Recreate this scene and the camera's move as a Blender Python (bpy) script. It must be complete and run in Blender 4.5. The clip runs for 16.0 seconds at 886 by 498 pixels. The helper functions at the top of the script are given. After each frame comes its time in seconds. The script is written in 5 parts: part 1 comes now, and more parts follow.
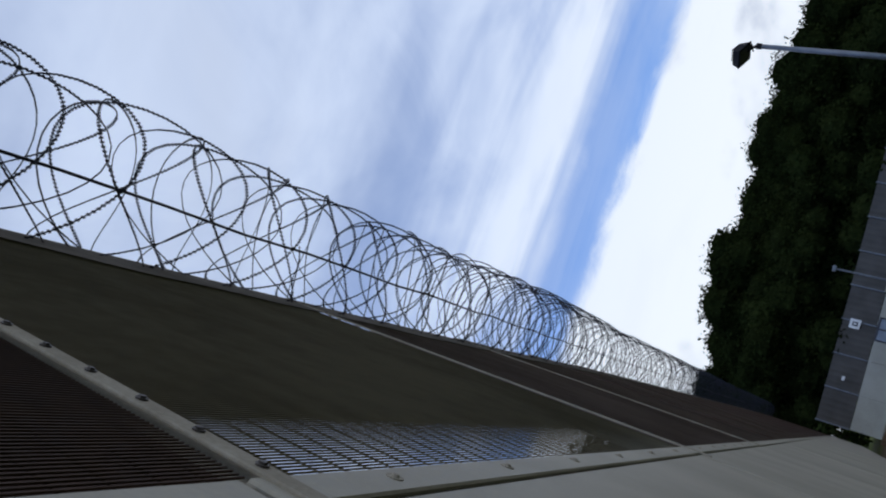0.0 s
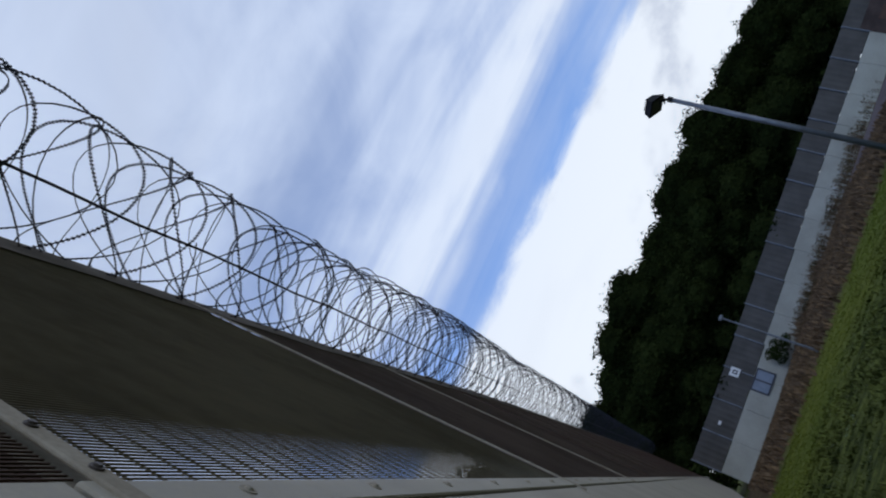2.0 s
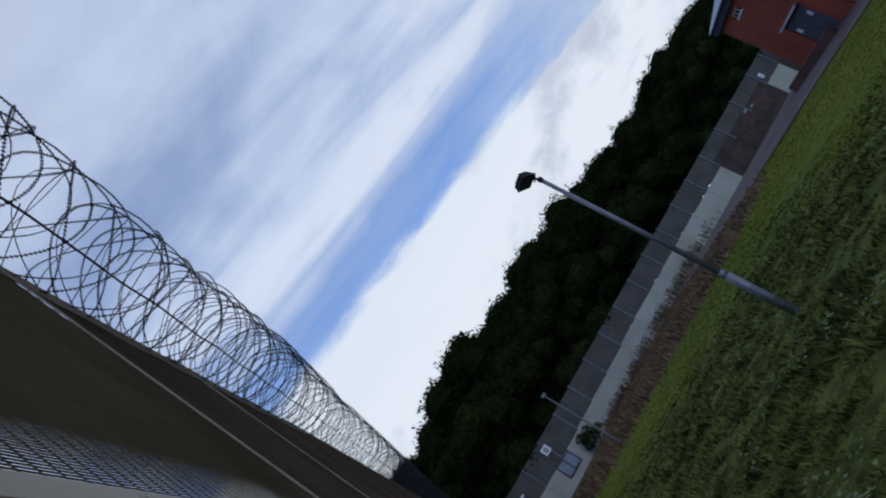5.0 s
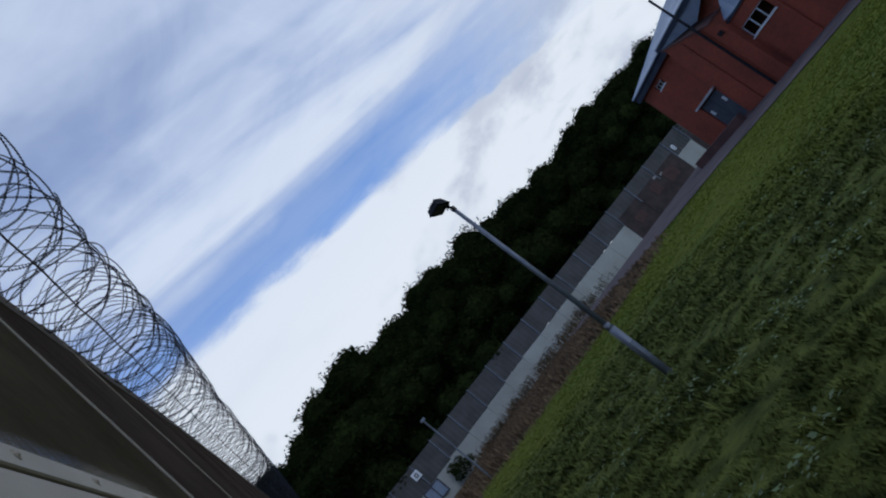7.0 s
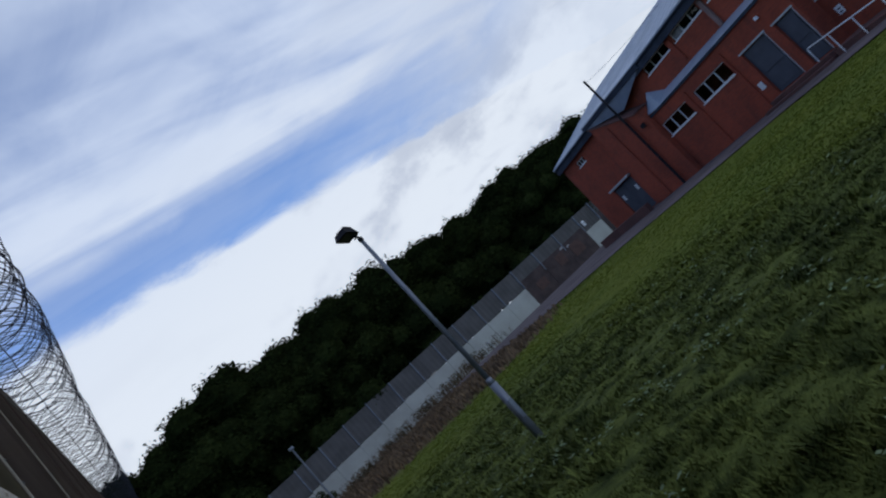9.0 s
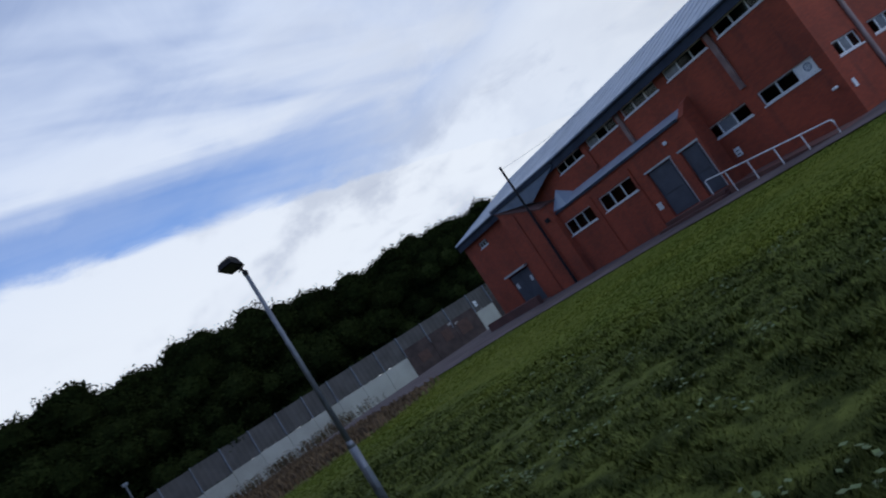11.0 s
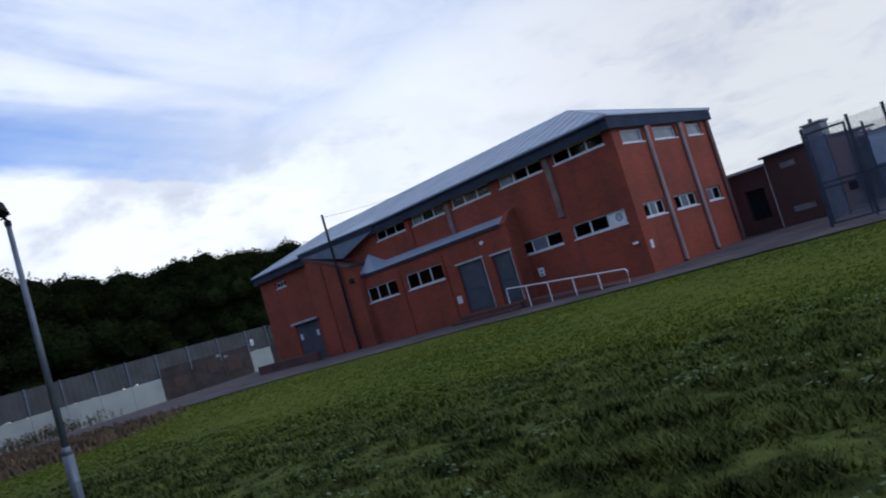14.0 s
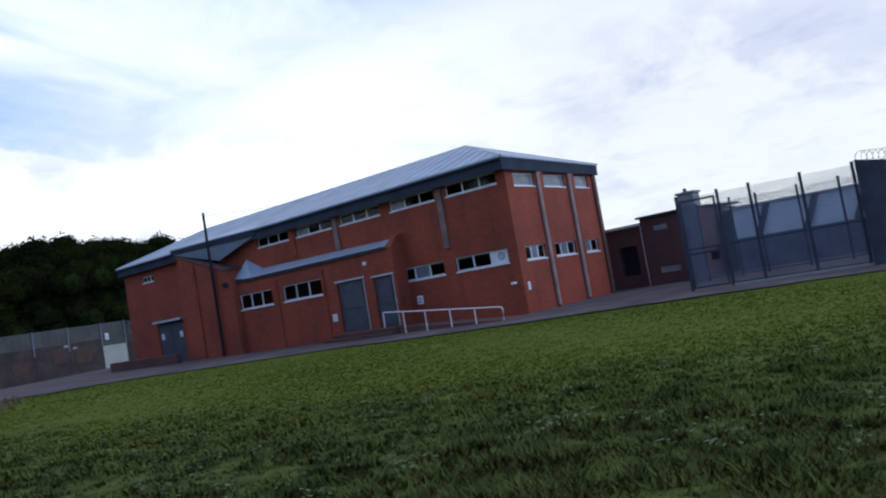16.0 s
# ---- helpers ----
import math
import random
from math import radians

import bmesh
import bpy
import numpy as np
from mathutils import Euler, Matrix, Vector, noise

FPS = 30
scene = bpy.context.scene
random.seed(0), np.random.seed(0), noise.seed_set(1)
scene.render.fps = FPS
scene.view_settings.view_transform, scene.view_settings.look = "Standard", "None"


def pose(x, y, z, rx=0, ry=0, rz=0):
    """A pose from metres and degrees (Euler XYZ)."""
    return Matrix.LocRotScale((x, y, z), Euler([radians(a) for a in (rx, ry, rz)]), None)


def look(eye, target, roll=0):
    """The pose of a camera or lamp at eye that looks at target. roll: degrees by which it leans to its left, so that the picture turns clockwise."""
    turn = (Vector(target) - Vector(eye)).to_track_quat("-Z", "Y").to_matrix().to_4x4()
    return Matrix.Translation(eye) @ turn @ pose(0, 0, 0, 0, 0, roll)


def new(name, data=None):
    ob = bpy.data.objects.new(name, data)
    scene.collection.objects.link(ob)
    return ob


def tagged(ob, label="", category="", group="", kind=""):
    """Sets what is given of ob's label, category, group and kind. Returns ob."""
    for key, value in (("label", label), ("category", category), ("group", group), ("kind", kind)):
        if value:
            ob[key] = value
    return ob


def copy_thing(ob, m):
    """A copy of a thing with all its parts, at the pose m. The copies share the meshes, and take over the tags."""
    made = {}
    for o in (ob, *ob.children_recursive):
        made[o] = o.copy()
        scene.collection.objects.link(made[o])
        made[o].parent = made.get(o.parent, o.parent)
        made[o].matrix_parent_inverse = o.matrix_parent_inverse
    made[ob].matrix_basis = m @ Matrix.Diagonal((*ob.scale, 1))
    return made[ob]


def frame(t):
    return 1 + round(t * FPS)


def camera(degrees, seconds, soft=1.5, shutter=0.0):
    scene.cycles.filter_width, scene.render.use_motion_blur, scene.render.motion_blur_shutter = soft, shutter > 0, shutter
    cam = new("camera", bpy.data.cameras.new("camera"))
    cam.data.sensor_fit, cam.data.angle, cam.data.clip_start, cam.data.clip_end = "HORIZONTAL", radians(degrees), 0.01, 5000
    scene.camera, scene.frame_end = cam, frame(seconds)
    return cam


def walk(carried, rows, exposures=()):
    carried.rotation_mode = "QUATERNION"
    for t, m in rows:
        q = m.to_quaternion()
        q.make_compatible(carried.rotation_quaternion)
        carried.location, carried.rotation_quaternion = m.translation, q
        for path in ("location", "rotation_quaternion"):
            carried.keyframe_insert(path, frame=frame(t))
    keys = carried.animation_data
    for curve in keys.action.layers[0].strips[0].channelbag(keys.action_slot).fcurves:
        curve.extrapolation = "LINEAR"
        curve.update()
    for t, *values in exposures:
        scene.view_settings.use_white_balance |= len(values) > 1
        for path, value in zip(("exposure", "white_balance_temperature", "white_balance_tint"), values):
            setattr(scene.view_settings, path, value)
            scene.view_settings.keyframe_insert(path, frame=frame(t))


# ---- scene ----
cam = camera(63.0, 16.0, soft=2.0, shutter=0.5)
PATH = [
    (0.0, (0.000, -0.000, 1.601), (0.727, 8.544, 6.746), -74.37),
    (0.5, (0.004, 0.012, 1.595), (0.853, 8.685, 6.500), -73.61),
    (1.0, (0.007, 0.025, 1.589), (1.002, 8.817, 6.246), -72.70),
    (1.5, (0.009, 0.037, 1.582), (1.184, 8.933, 5.995), -71.55),
    (2.0, (0.010, 0.051, 1.575), (1.404, 9.033, 5.744), -70.36),
    (2.5, (0.010, 0.070, 1.570), (1.652, 9.122, 5.491), -69.00),
    (3.0, (0.013, 0.095, 1.564), (1.899, 9.198, 5.250), -67.45),
    (3.5, (0.017, 0.116, 1.561), (2.132, 9.263, 5.007), -65.71),
    (4.0, (0.020, 0.130, 1.560), (2.369, 9.309, 4.757), -63.91),
    (4.5, (0.019, 0.133, 1.559), (2.599, 9.333, 4.508), -62.16),
    (5.0, (0.011, 0.114, 1.557), (2.820, 9.323, 4.260), -60.39),
    (5.5, (-0.000, 0.082, 1.555), (3.039, 9.286, 4.016), -58.56),
    (6.0, (-0.013, 0.048, 1.549), (3.264, 9.229, 3.779), -56.59),
    (6.5, (-0.025, 0.021, 1.538), (3.500, 9.159, 3.551), -54.42),
    (7.0, (-0.036, -0.003, 1.524), (3.731, 9.085, 3.315), -52.29),
    (7.5, (-0.045, -0.021, 1.509), (3.987, 8.990, 3.107), -49.86),
    (8.0, (-0.051, -0.031, 1.494), (4.276, 8.868, 2.935), -47.57),
    (8.5, (-0.054, -0.040, 1.479), (4.569, 8.732, 2.778), -45.24),
    (9.0, (-0.049, -0.036, 1.463), (4.900, 8.568, 2.676), -42.93),
    (9.5, (-0.034, -0.017, 1.448), (5.260, 8.387, 2.608), -40.58),
    (10.0, (-0.010, 0.021, 1.435), (5.638, 8.196, 2.558), -38.16),
    (10.5, (0.026, 0.081, 1.422), (6.026, 8.007, 2.505), -35.61),
    (11.0, (0.065, 0.148, 1.410), (6.400, 7.815, 2.444), -33.09),
    (11.5, (0.109, 0.223, 1.399), (6.782, 7.605, 2.385), -30.36),
    (12.0, (0.155, 0.304, 1.389), (7.165, 7.375, 2.313), -27.45),
    (12.5, (0.192, 0.383, 1.379), (7.531, 7.121, 2.242), -24.65),
    (13.0, (0.214, 0.454, 1.368), (7.872, 6.835, 2.166), -21.74),
    (13.5, (0.217, 0.513, 1.356), (8.180, 6.518, 2.090), -19.05),
    (14.0, (0.212, 0.554, 1.347), (8.448, 6.188, 2.005), -16.68),
    (14.5, (0.208, 0.577, 1.345), (8.681, 5.856, 1.924), -14.55),
    (15.0, (0.212, 0.585, 1.353), (8.898, 5.510, 1.898), -12.72),
    (15.5, (0.223, 0.587, 1.367), (9.100, 5.159, 1.918), -11.11),
    (16.0, (0.236, 0.589, 1.385), (9.285, 4.804, 1.975), -9.73),
]
walk(cam, [(t, look(e, g, r)) for t, e, g, r in PATH], exposures=[(0.0, -0.32, 6280, 12), (4.0, -0.48, 6250, 12), (8.0, -0.55, 6200, 12), (12.0, -0.40, 6280, 13), (14.0, -0.18, 6350, 13), (16.0, 0.12, 6300, 13)])

# ---------------------------------------------------------------- sky and sun
world = bpy.data.worlds.new("sky")
scene.world = world
world.use_nodes = True


class Nodes:
    """Short hand for building a node tree."""

    def __init__(self, tree):
        self.t = tree
        tree.nodes.clear()

    def add(self, kind, props=None, **ins):
        n = self.t.nodes.new(kind)
        for k, v in (props or {}).items():
            setattr(n, k, v)
        for k, v in ins.items():
            self.put(n, k, v)
        return n

    def put(self, n, key, v):
        sock = n.inputs[int(key[1:])] if key[0] == "i" and key[1:].isdigit() else n.inputs[key.replace("_", " ")]
        if isinstance(v, bpy.types.Node):
            self.t.links.new(v.outputs[0], sock)
        elif isinstance(v, bpy.types.NodeSocket):
            self.t.links.new(v, sock)
        else:
            sock.default_value = v

    def math(self, op, a, b=0.0, c=0.0, clamp=False):
        return self.add("ShaderNodeMath", {"operation": op, "use_clamp": clamp}, i0=a, i1=b, i2=c)

    def smooth(self, v, lo, hi, a=0.0, b=1.0):
        n = self.add("ShaderNodeMapRange", {"interpolation_type": "SMOOTHSTEP"})
        for k, x in zip(range(5), (v, lo, hi, a, b)):
            self.put(n, "i%d" % k, x)
        return n

    def mix(self, fac, a, b, blend="MIX"):
        n = self.add("ShaderNodeMix", {"data_type": "RGBA", "blend_type": blend})
        self.put(n, "i0", fac)
        self.put(n, "i6", a)
        self.put(n, "i7", b)
        return n.outputs[2]

    def noise(self, vec, scale, detail=4.0, rough=0.55, distort=0.0):
        n = self.add("ShaderNodeTexNoise", None, Scale=scale, Detail=detail, Roughness=rough, Distortion=distort)
        if vec is not None:
            self.put(n, "Vector", vec)
        return n.outputs[0]


def build_sky():
    n = Nodes(world.node_tree)
    sky = n.add("ShaderNodeTexSky", {"sky_type": "NISHITA", "sun_disc": False, "sun_elevation": radians(42), "sun_rotation": radians(172), "air_density": 1.0, "dust_density": 0.6})
    way = n.add("ShaderNodeTexCoord").outputs["Generated"]
    sep = n.add("ShaderNodeSeparateXYZ", None, i0=way)
    x, y, z = sep.outputs
    up = n.math("MAXIMUM", n.math("ADD", z, 0.12), 0.03)
    u, v = n.math("DIVIDE", x, up), n.math("DIVIDE", y, up)

    def layer(su, sv, ofs=0.0):
        return n.add("ShaderNodeCombineXYZ", None, i0=n.math("MULTIPLY", u, su), i1=n.math("MULTIPLY", v, sv), i2=ofs)

    # thin streaks drawn out along x, broad patches, and the heaped bank low over the wood
    streak = n.noise(layer(0.5, 3.4), 1.5, 3.0, 0.5, 0.55)
    broad = n.noise(layer(1.0, 1.25, 3.1), 1.5, 4.0, 0.55, 0.3)
    mottle = n.noise(layer(1.0, 1.0, 1.3), 3.2, 5.0, 0.6, 0.5)
    wobble = n.math("MULTIPLY", n.math("SUBTRACT", mottle, 0.5), 0.22)
    vv = n.math("ADD", v, wobble)
    amount = n.math("MULTIPLY", n.smooth(v, 0.8, 1.6, 0.12, 0.9), n.smooth(u, 0.7, 1.6, 1.0, 0.25))
    thin = n.math("ADD", n.math("MULTIPLY", broad, 0.7), n.math("MULTIPLY", mottle, 0.3))
    thin = n.math("ADD", thin, n.math("MULTIPLY", n.math("SUBTRACT", streak, 0.5), amount))
    thin = n.smooth(thin, 0.26, 0.70, 0.34, 0.97)
    gap = n.math("MULTIPLY", n.smooth(vv, 1.68, 1.86), n.smooth(vv, 2.03, 2.13, 1.0, 0.0))
    gap = n.math("MULTIPLY", gap, n.smooth(u, 0.75, 1.8, 1.0, 0.15))
    bank = n.smooth(vv, 2.03, 2.15)
    east = n.smooth(u, 1.0, 2.0)
    cover = n.math("MULTIPLY", thin, n.math("SUBTRACT", 1.0, n.math("MULTIPLY", gap, 0.74)))
    cover = n.math("MAXIMUM", cover, n.math("MULTIPLY", bank, 0.97), clamp=True)
    cover = n.math("MAXIMUM", cover, n.math("MULTIPLY", east, 0.90), clamp=True)
    # unseen sky behind and overhead is thinned to blue, dimming the ground's skylight
    behind = n.math("MULTIPLY", n.smooth(n.math("ADD", x, y), -0.55, 0.15), n.smooth(z, 0.80, 0.98, 1.0, 0.55))
    cover = n.math("MULTIPLY", cover, n.smooth(behind, 0.0, 1.0, 0.25, 1.0))
    # heaped clouds low over the wood, rounded by bearing and height
    bearing = n.math("ARCTAN2", x, y)
    spot = n.add("ShaderNodeCombineXYZ", None, i0=bearing, i1=n.math("MULTIPLY", z, 1.5), i2=1.9)
    puff = n.noise(spot, 3.3, 7.0, 0.56, 0.15)
    lump = n.noise(spot, 9.0, 6.0, 0.6, 0.3)
    heap = n.math("ADD", puff, n.math("MULTIPLY", n.math("SUBTRACT", lump, 0.5), 0.20))
    belt = n.math("MULTIPLY", n.smooth(z, 0.06, 0.12), n.smooth(z, 0.40, 0.22))
    clear = n.math("MULTIPLY", n.smooth(bearing, 0.75, 0.95), n.smooth(bearing, 1.45, 1.30))
    belt = n.math("MULTIPLY", belt, n.math("SUBTRACT", 1.0, n.math("MULTIPLY", clear, 0.8)))
    grey = n.math("MULTIPLY", n.math("MULTIPLY", n.smooth(heap, 0.49, 0.60), n.smooth(lump, 0.30, 0.62, 0.6, 1.0)), n.math("MULTIPLY", belt, 0.52))
    grey = n.math("ADD", grey, n.math("MULTIPLY", n.smooth(broad, 0.50, 0.72), n.smooth(v, 1.0, 1.8, 0.34, 0.05)))
    grey = n.math("ADD", grey, n.math("MULTIPLY", n.math("MULTIPLY", n.smooth(mottle, 0.54, 0.72), east), n.smooth(z, 0.62, 0.25, 0.08, 0.20)), clamp=True)
    high = n.smooth(z, 0.18, 0.6)
    white = n.mix(high, (1.14, 1.21, 1.26, 1), (0.90, 1.03, 1.24, 1))
    white = n.mix(n.smooth(bearing, 0.85, 1.45), white, n.mix(n.smooth(z, 0.2, 0.55), (0.90, 0.92, 0.91, 1), (0.76, 0.86, 0.98, 1)))
    cloud = n.mix(grey, white, (0.47, 0.54, 0.70, 1))
    tint = n.mix(1.0, sky.outputs[0], (0.62, 0.92, 1.35, 1), "MULTIPLY")
    blue = n.add("ShaderNodeBackground", None, Color=tint, Strength=0.155)
    lit = n.add("ShaderNodeBackground", None, Color=cloud, Strength=1.0)
    both = n.add("ShaderNodeMixShader", None, i0=cover, i1=blue, i2=lit)
    n.add("ShaderNodeOutputWorld", None, i0=both)


build_sky()
sun = new("sun", bpy.data.lights.new("sun", "SUN"))
sun.data.energy, sun.data.angle, sun.data.color = 0.55, radians(16), (1.0, 0.95, 0.88)
sun.matrix_world = look((0, 0, 60), Vector((0, 0, 60)) - Vector((math.sin(radians(172)) * math.cos(radians(42)), math.cos(radians(172)) * math.cos(radians(42)), math.sin(radians(42)))))


# ---------------------------------------------------------------- materials
def material(name, build):
    m = bpy.data.materials.new(name)
    m.use_nodes = True
    n = Nodes(m.node_tree)
    bsdf = n.add("ShaderNodeBsdfPrincipled")
    n.add("ShaderNodeOutputMaterial", None, i0=bsdf)
    build(n, bsdf)
    return m


def rgb(r, g, b):
    return (r, g, b, 1)


def rough_surface(dark, light, scale=6.0, fine=60.0, roughness=0.8, bump=0.2, metal=0.0, depth=0.01, island=0.0, gloss=0.5):
    """Two scales of variation between two colours, with a fine relief."""

    def build(n, bsdf):
        co = n.add("ShaderNodeTexCoord").outputs["Object"]
        big, small = n.noise(co, scale, 4.0), n.noise(co, fine, 5.0, 0.6)
        f = n.math("ADD", n.math("MULTIPLY", big, 0.65), n.math("MULTIPLY", small, 0.35))
        f = n.smooth(f, 0.32, 0.68)
        col = n.mix(f, dark, light)
        if island:
            r = n.add("ShaderNodeNewGeometry").outputs["Random Per Island"]
            col = n.mix(1.0, col, n.mix(r, rgb(1 - island, 1 - island, 1 - island), rgb(1 + island, 1 + island, 1 + island * 0.6)), "MULTIPLY")
        n.put(bsdf, "Base Color", col)
        n.put(bsdf, "Roughness", n.smooth(small, 0.3, 0.7, roughness - 0.1, min(1.0, roughness + 0.1)))
        n.put(bsdf, "Metallic", metal)
        n.put(bsdf, "Specular IOR Level", gloss)
        if bump:
            n.put(bsdf, "Normal", n.add("ShaderNodeBump", None, Strength=bump, Distance=depth, Height=small))

    return build


def brickwork(red, red2, mortar, scale=1.0):
    def build(n, bsdf):
        co = n.add("ShaderNodeTexCoord").outputs["Object"]
        nrm = n.add("ShaderNodeTexCoord").outputs["Normal"]
        sep, ns = n.add("ShaderNodeSeparateXYZ", None, i0=co), n.add("ShaderNodeSeparateXYZ", None, i0=nrm)
        side = n.math("GREATER_THAN", n.math("ABSOLUTE", ns.outputs[1]), 0.7)
        along = n.add("ShaderNodeMix", None, i0=side, i2=sep.outputs[1], i3=sep.outputs[0])
        vec = n.add("ShaderNodeCombineXYZ", None, i0=along, i1=sep.outputs[2], i2=0.0)
        br = n.add("ShaderNodeTexBrick", {"offset": 0.5}, Vector=vec, Color1=red, Color2=red2, Mortar=mortar, Scale=scale, Mortar_Size=0.006, Bias=0.0, Brick_Width=0.225, Row_Height=0.075)
        big = n.noise(co, 0.5, 4.0)
        damp = n.noise(n.add("ShaderNodeMapping", None, Vector=co, Scale=(1.2, 1.2, 0.18)), 1.4, 4.0)
        col = n.mix(1.0, br.outputs[0], n.mix(n.smooth(big, 0.3, 0.7), rgb(0.78, 0.76, 0.75), rgb(1.15, 1.08, 1.05)), "MULTIPLY")
        col = n.mix(n.smooth(damp, 0.52, 0.72, 0.0, 0.35), col, rgb(0.085, 0.030, 0.022))
        n.put(bsdf, "Base Color", col)
        n.put(bsdf, "Roughness", 0.88)
        n.put(bsdf, "Normal", n.add("ShaderNodeBump", {"invert": True}, Strength=0.5, Distance=0.008, Height=br.outputs[1]))

    return build


M_BRICK = material("red_brick", brickwork(rgb(0.335, 0.062, 0.025), rgb(0.255, 0.045, 0.020), rgb(0.19, 0.062, 0.040)))
M_BRICK_DARK = material("brown_brick", brickwork(rgb(0.125, 0.048, 0.038), rgb(0.095, 0.040, 0.034), rgb(0.10, 0.068, 0.058)))
M_ROOF = material("grey_roof_sheet", rough_surface(rgb(0.23, 0.27, 0.32), rgb(0.34, 0.38, 0.43), 0.8, 14, 0.45, 0.1))
M_FASCIA = material("dark_blue_grey_fascia", rough_surface(rgb(0.022, 0.028, 0.042), rgb(0.040, 0.050, 0.070), 1.5, 20, 0.8, 0.05, gloss=0.2))
M_LEAD = material("lead_cladding", rough_surface(rgb(0.16, 0.19, 0.24), rgb(0.24, 0.28, 0.34), 1.2, 16, 0.5, 0.1))
M_WHITE = material("white_paint", rough_surface(rgb(0.62, 0.62, 0.60), rgb(0.80, 0.80, 0.78), 3, 40, 0.5, 0.05))
M_CONCRETE = material("pale_concrete", rough_surface(rgb(0.33, 0.34, 0.33), rgb(0.50, 0.51, 0.49), 1.2, 35, 0.85, 0.25))
M_WALLWHITE = material("whitewashed_wall", rough_surface(rgb(0.29, 0.285, 0.24), rgb(0.40, 0.395, 0.34), 0.35, 9, 0.85, 0.2))
M_PLINTH = material("pale_painted_steel", rough_surface(rgb(0.33, 0.29, 0.22), rgb(0.46, 0.41, 0.32), 1.1, 60, 0.6, 0.1, gloss=0.3))
M_CLAMP = material("galvanised_clamp_bar", rough_surface(rgb(0.28, 0.24, 0.18), rgb(0.42, 0.37, 0.29), 5, 80, 0.9, 0.1, gloss=0.05))
M_BOLT = material("rusty_bolt", rough_surface(rgb(0.06, 0.05, 0.045), rgb(0.12, 0.10, 0.085), 30, 200, 0.6, 0.1, 0.6))
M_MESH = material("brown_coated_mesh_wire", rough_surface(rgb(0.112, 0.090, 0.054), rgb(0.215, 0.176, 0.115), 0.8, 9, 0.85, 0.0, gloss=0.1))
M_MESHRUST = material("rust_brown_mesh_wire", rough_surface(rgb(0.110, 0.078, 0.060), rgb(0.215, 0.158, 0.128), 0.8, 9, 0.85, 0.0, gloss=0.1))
M_MESHSHADE = material("shaded_red_brown_mesh_wire", rough_surface(rgb(0.050, 0.032, 0.023), rgb(0.105, 0.068, 0.050), 0.8, 9, 0.85, 0.0, gloss=0.1))
M_SHEET = material("dark_red_brown_sheet", rough_surface(rgb(0.050, 0.024, 0.017), rgb(0.080, 0.040, 0.029), 2, 40, 0.8, 0.1))
M_DUSTY = material("dusty_brown_strip", rough_surface(rgb(0.085, 0.070, 0.052), rgb(0.155, 0.130, 0.105), 1.5, 14, 0.95, 0.2, gloss=0.05))
M_RAZOR = material("weathered_razor_wire", rough_surface(rgb(0.009, 0.010, 0.014), rgb(0.024, 0.026, 0.034), 8, 90, 0.7, 0.0, 0.1, gloss=0.15))
M_GREYMESH = material("grey_mesh_screen", rough_surface(rgb(0.050, 0.046, 0.041), rgb(0.086, 0.080, 0.072), 0.6, 12, 0.8, 0.1))
M_CAGE = material("blue_grey_coated_steel", rough_surface(rgb(0.028, 0.031, 0.044), rgb(0.055, 0.060, 0.080), 2, 30, 0.7, 0.0, gloss=0.2))
M_CAGEWIRE = material("grey_coated_mesh_wire", rough_surface(rgb(0.10, 0.11, 0.14), rgb(0.17, 0.18, 0.22), 2, 30, 0.8, 0.0, gloss=0.1))
M_POLE = material("galvanised_steel", rough_surface(rgb(0.11, 0.12, 0.14), rgb(0.20, 0.22, 0.25), 4, 50, 0.5, 0.08, 0.4))
M_BLACK = material("black_painted_metal", rough_surface(rgb(0.010, 0.010, 0.012), rgb(0.024, 0.024, 0.027), 4, 50, 0.8, 0.05, gloss=0.15))
M_DOOR = material("blue_grey_door_paint", rough_surface(rgb(0.042, 0.048, 0.062), rgb(0.066, 0.075, 0.095), 1.5, 40, 0.6, 0.05))
M_ASPHALT = material("worn_asphalt", rough_surface(rgb(0.060, 0.048, 0.049), rgb(0.130, 0.104, 0.104), 0.5, 25, 0.95, 0.3, gloss=0.15))
M_BARK = material("bark", rough_surface(rgb(0.04, 0.03, 0.022), rgb(0.09, 0.07, 0.05), 4, 30, 0.9, 0.4))
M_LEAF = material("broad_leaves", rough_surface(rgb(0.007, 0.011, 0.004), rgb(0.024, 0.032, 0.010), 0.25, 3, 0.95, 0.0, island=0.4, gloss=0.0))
M_SHRUB = material("shrub_leaves", rough_surface(rgb(0.012, 0.020, 0.007), rgb(0.034, 0.046, 0.014), 0.8, 6, 0.95, 0.0, island=0.35, gloss=0.0))
M_WEED = material("dry_weeds", rough_surface(rgb(0.066, 0.038, 0.020), rgb(0.155, 0.098, 0.050), 0.6, 6, 0.9, 0.0, island=0.4))
M_MASONRY = material("grey_brown_masonry", rough_surface(rgb(0.026, 0.017, 0.015), rgb(0.070, 0.046, 0.040), 0.9, 5, 0.9, 0.4))
M_STRIP = material("weathered_pinkish_strip", rough_surface(rgb(0.15, 0.085, 0.072), rgb(0.27, 0.18, 0.155), 1.6, 20, 0.85, 0.15))
M_PIPE = material("faded_pink_plastic", rough_surface(rgb(0.27, 0.185, 0.16), rgb(0.40, 0.29, 0.25), 1.2, 20, 0.7, 0.1))
M_STONE = material("pale_chimney_stone", rough_surface(rgb(0.20, 0.19, 0.18), rgb(0.32, 0.30, 0.28), 2, 25, 0.9, 0.3))
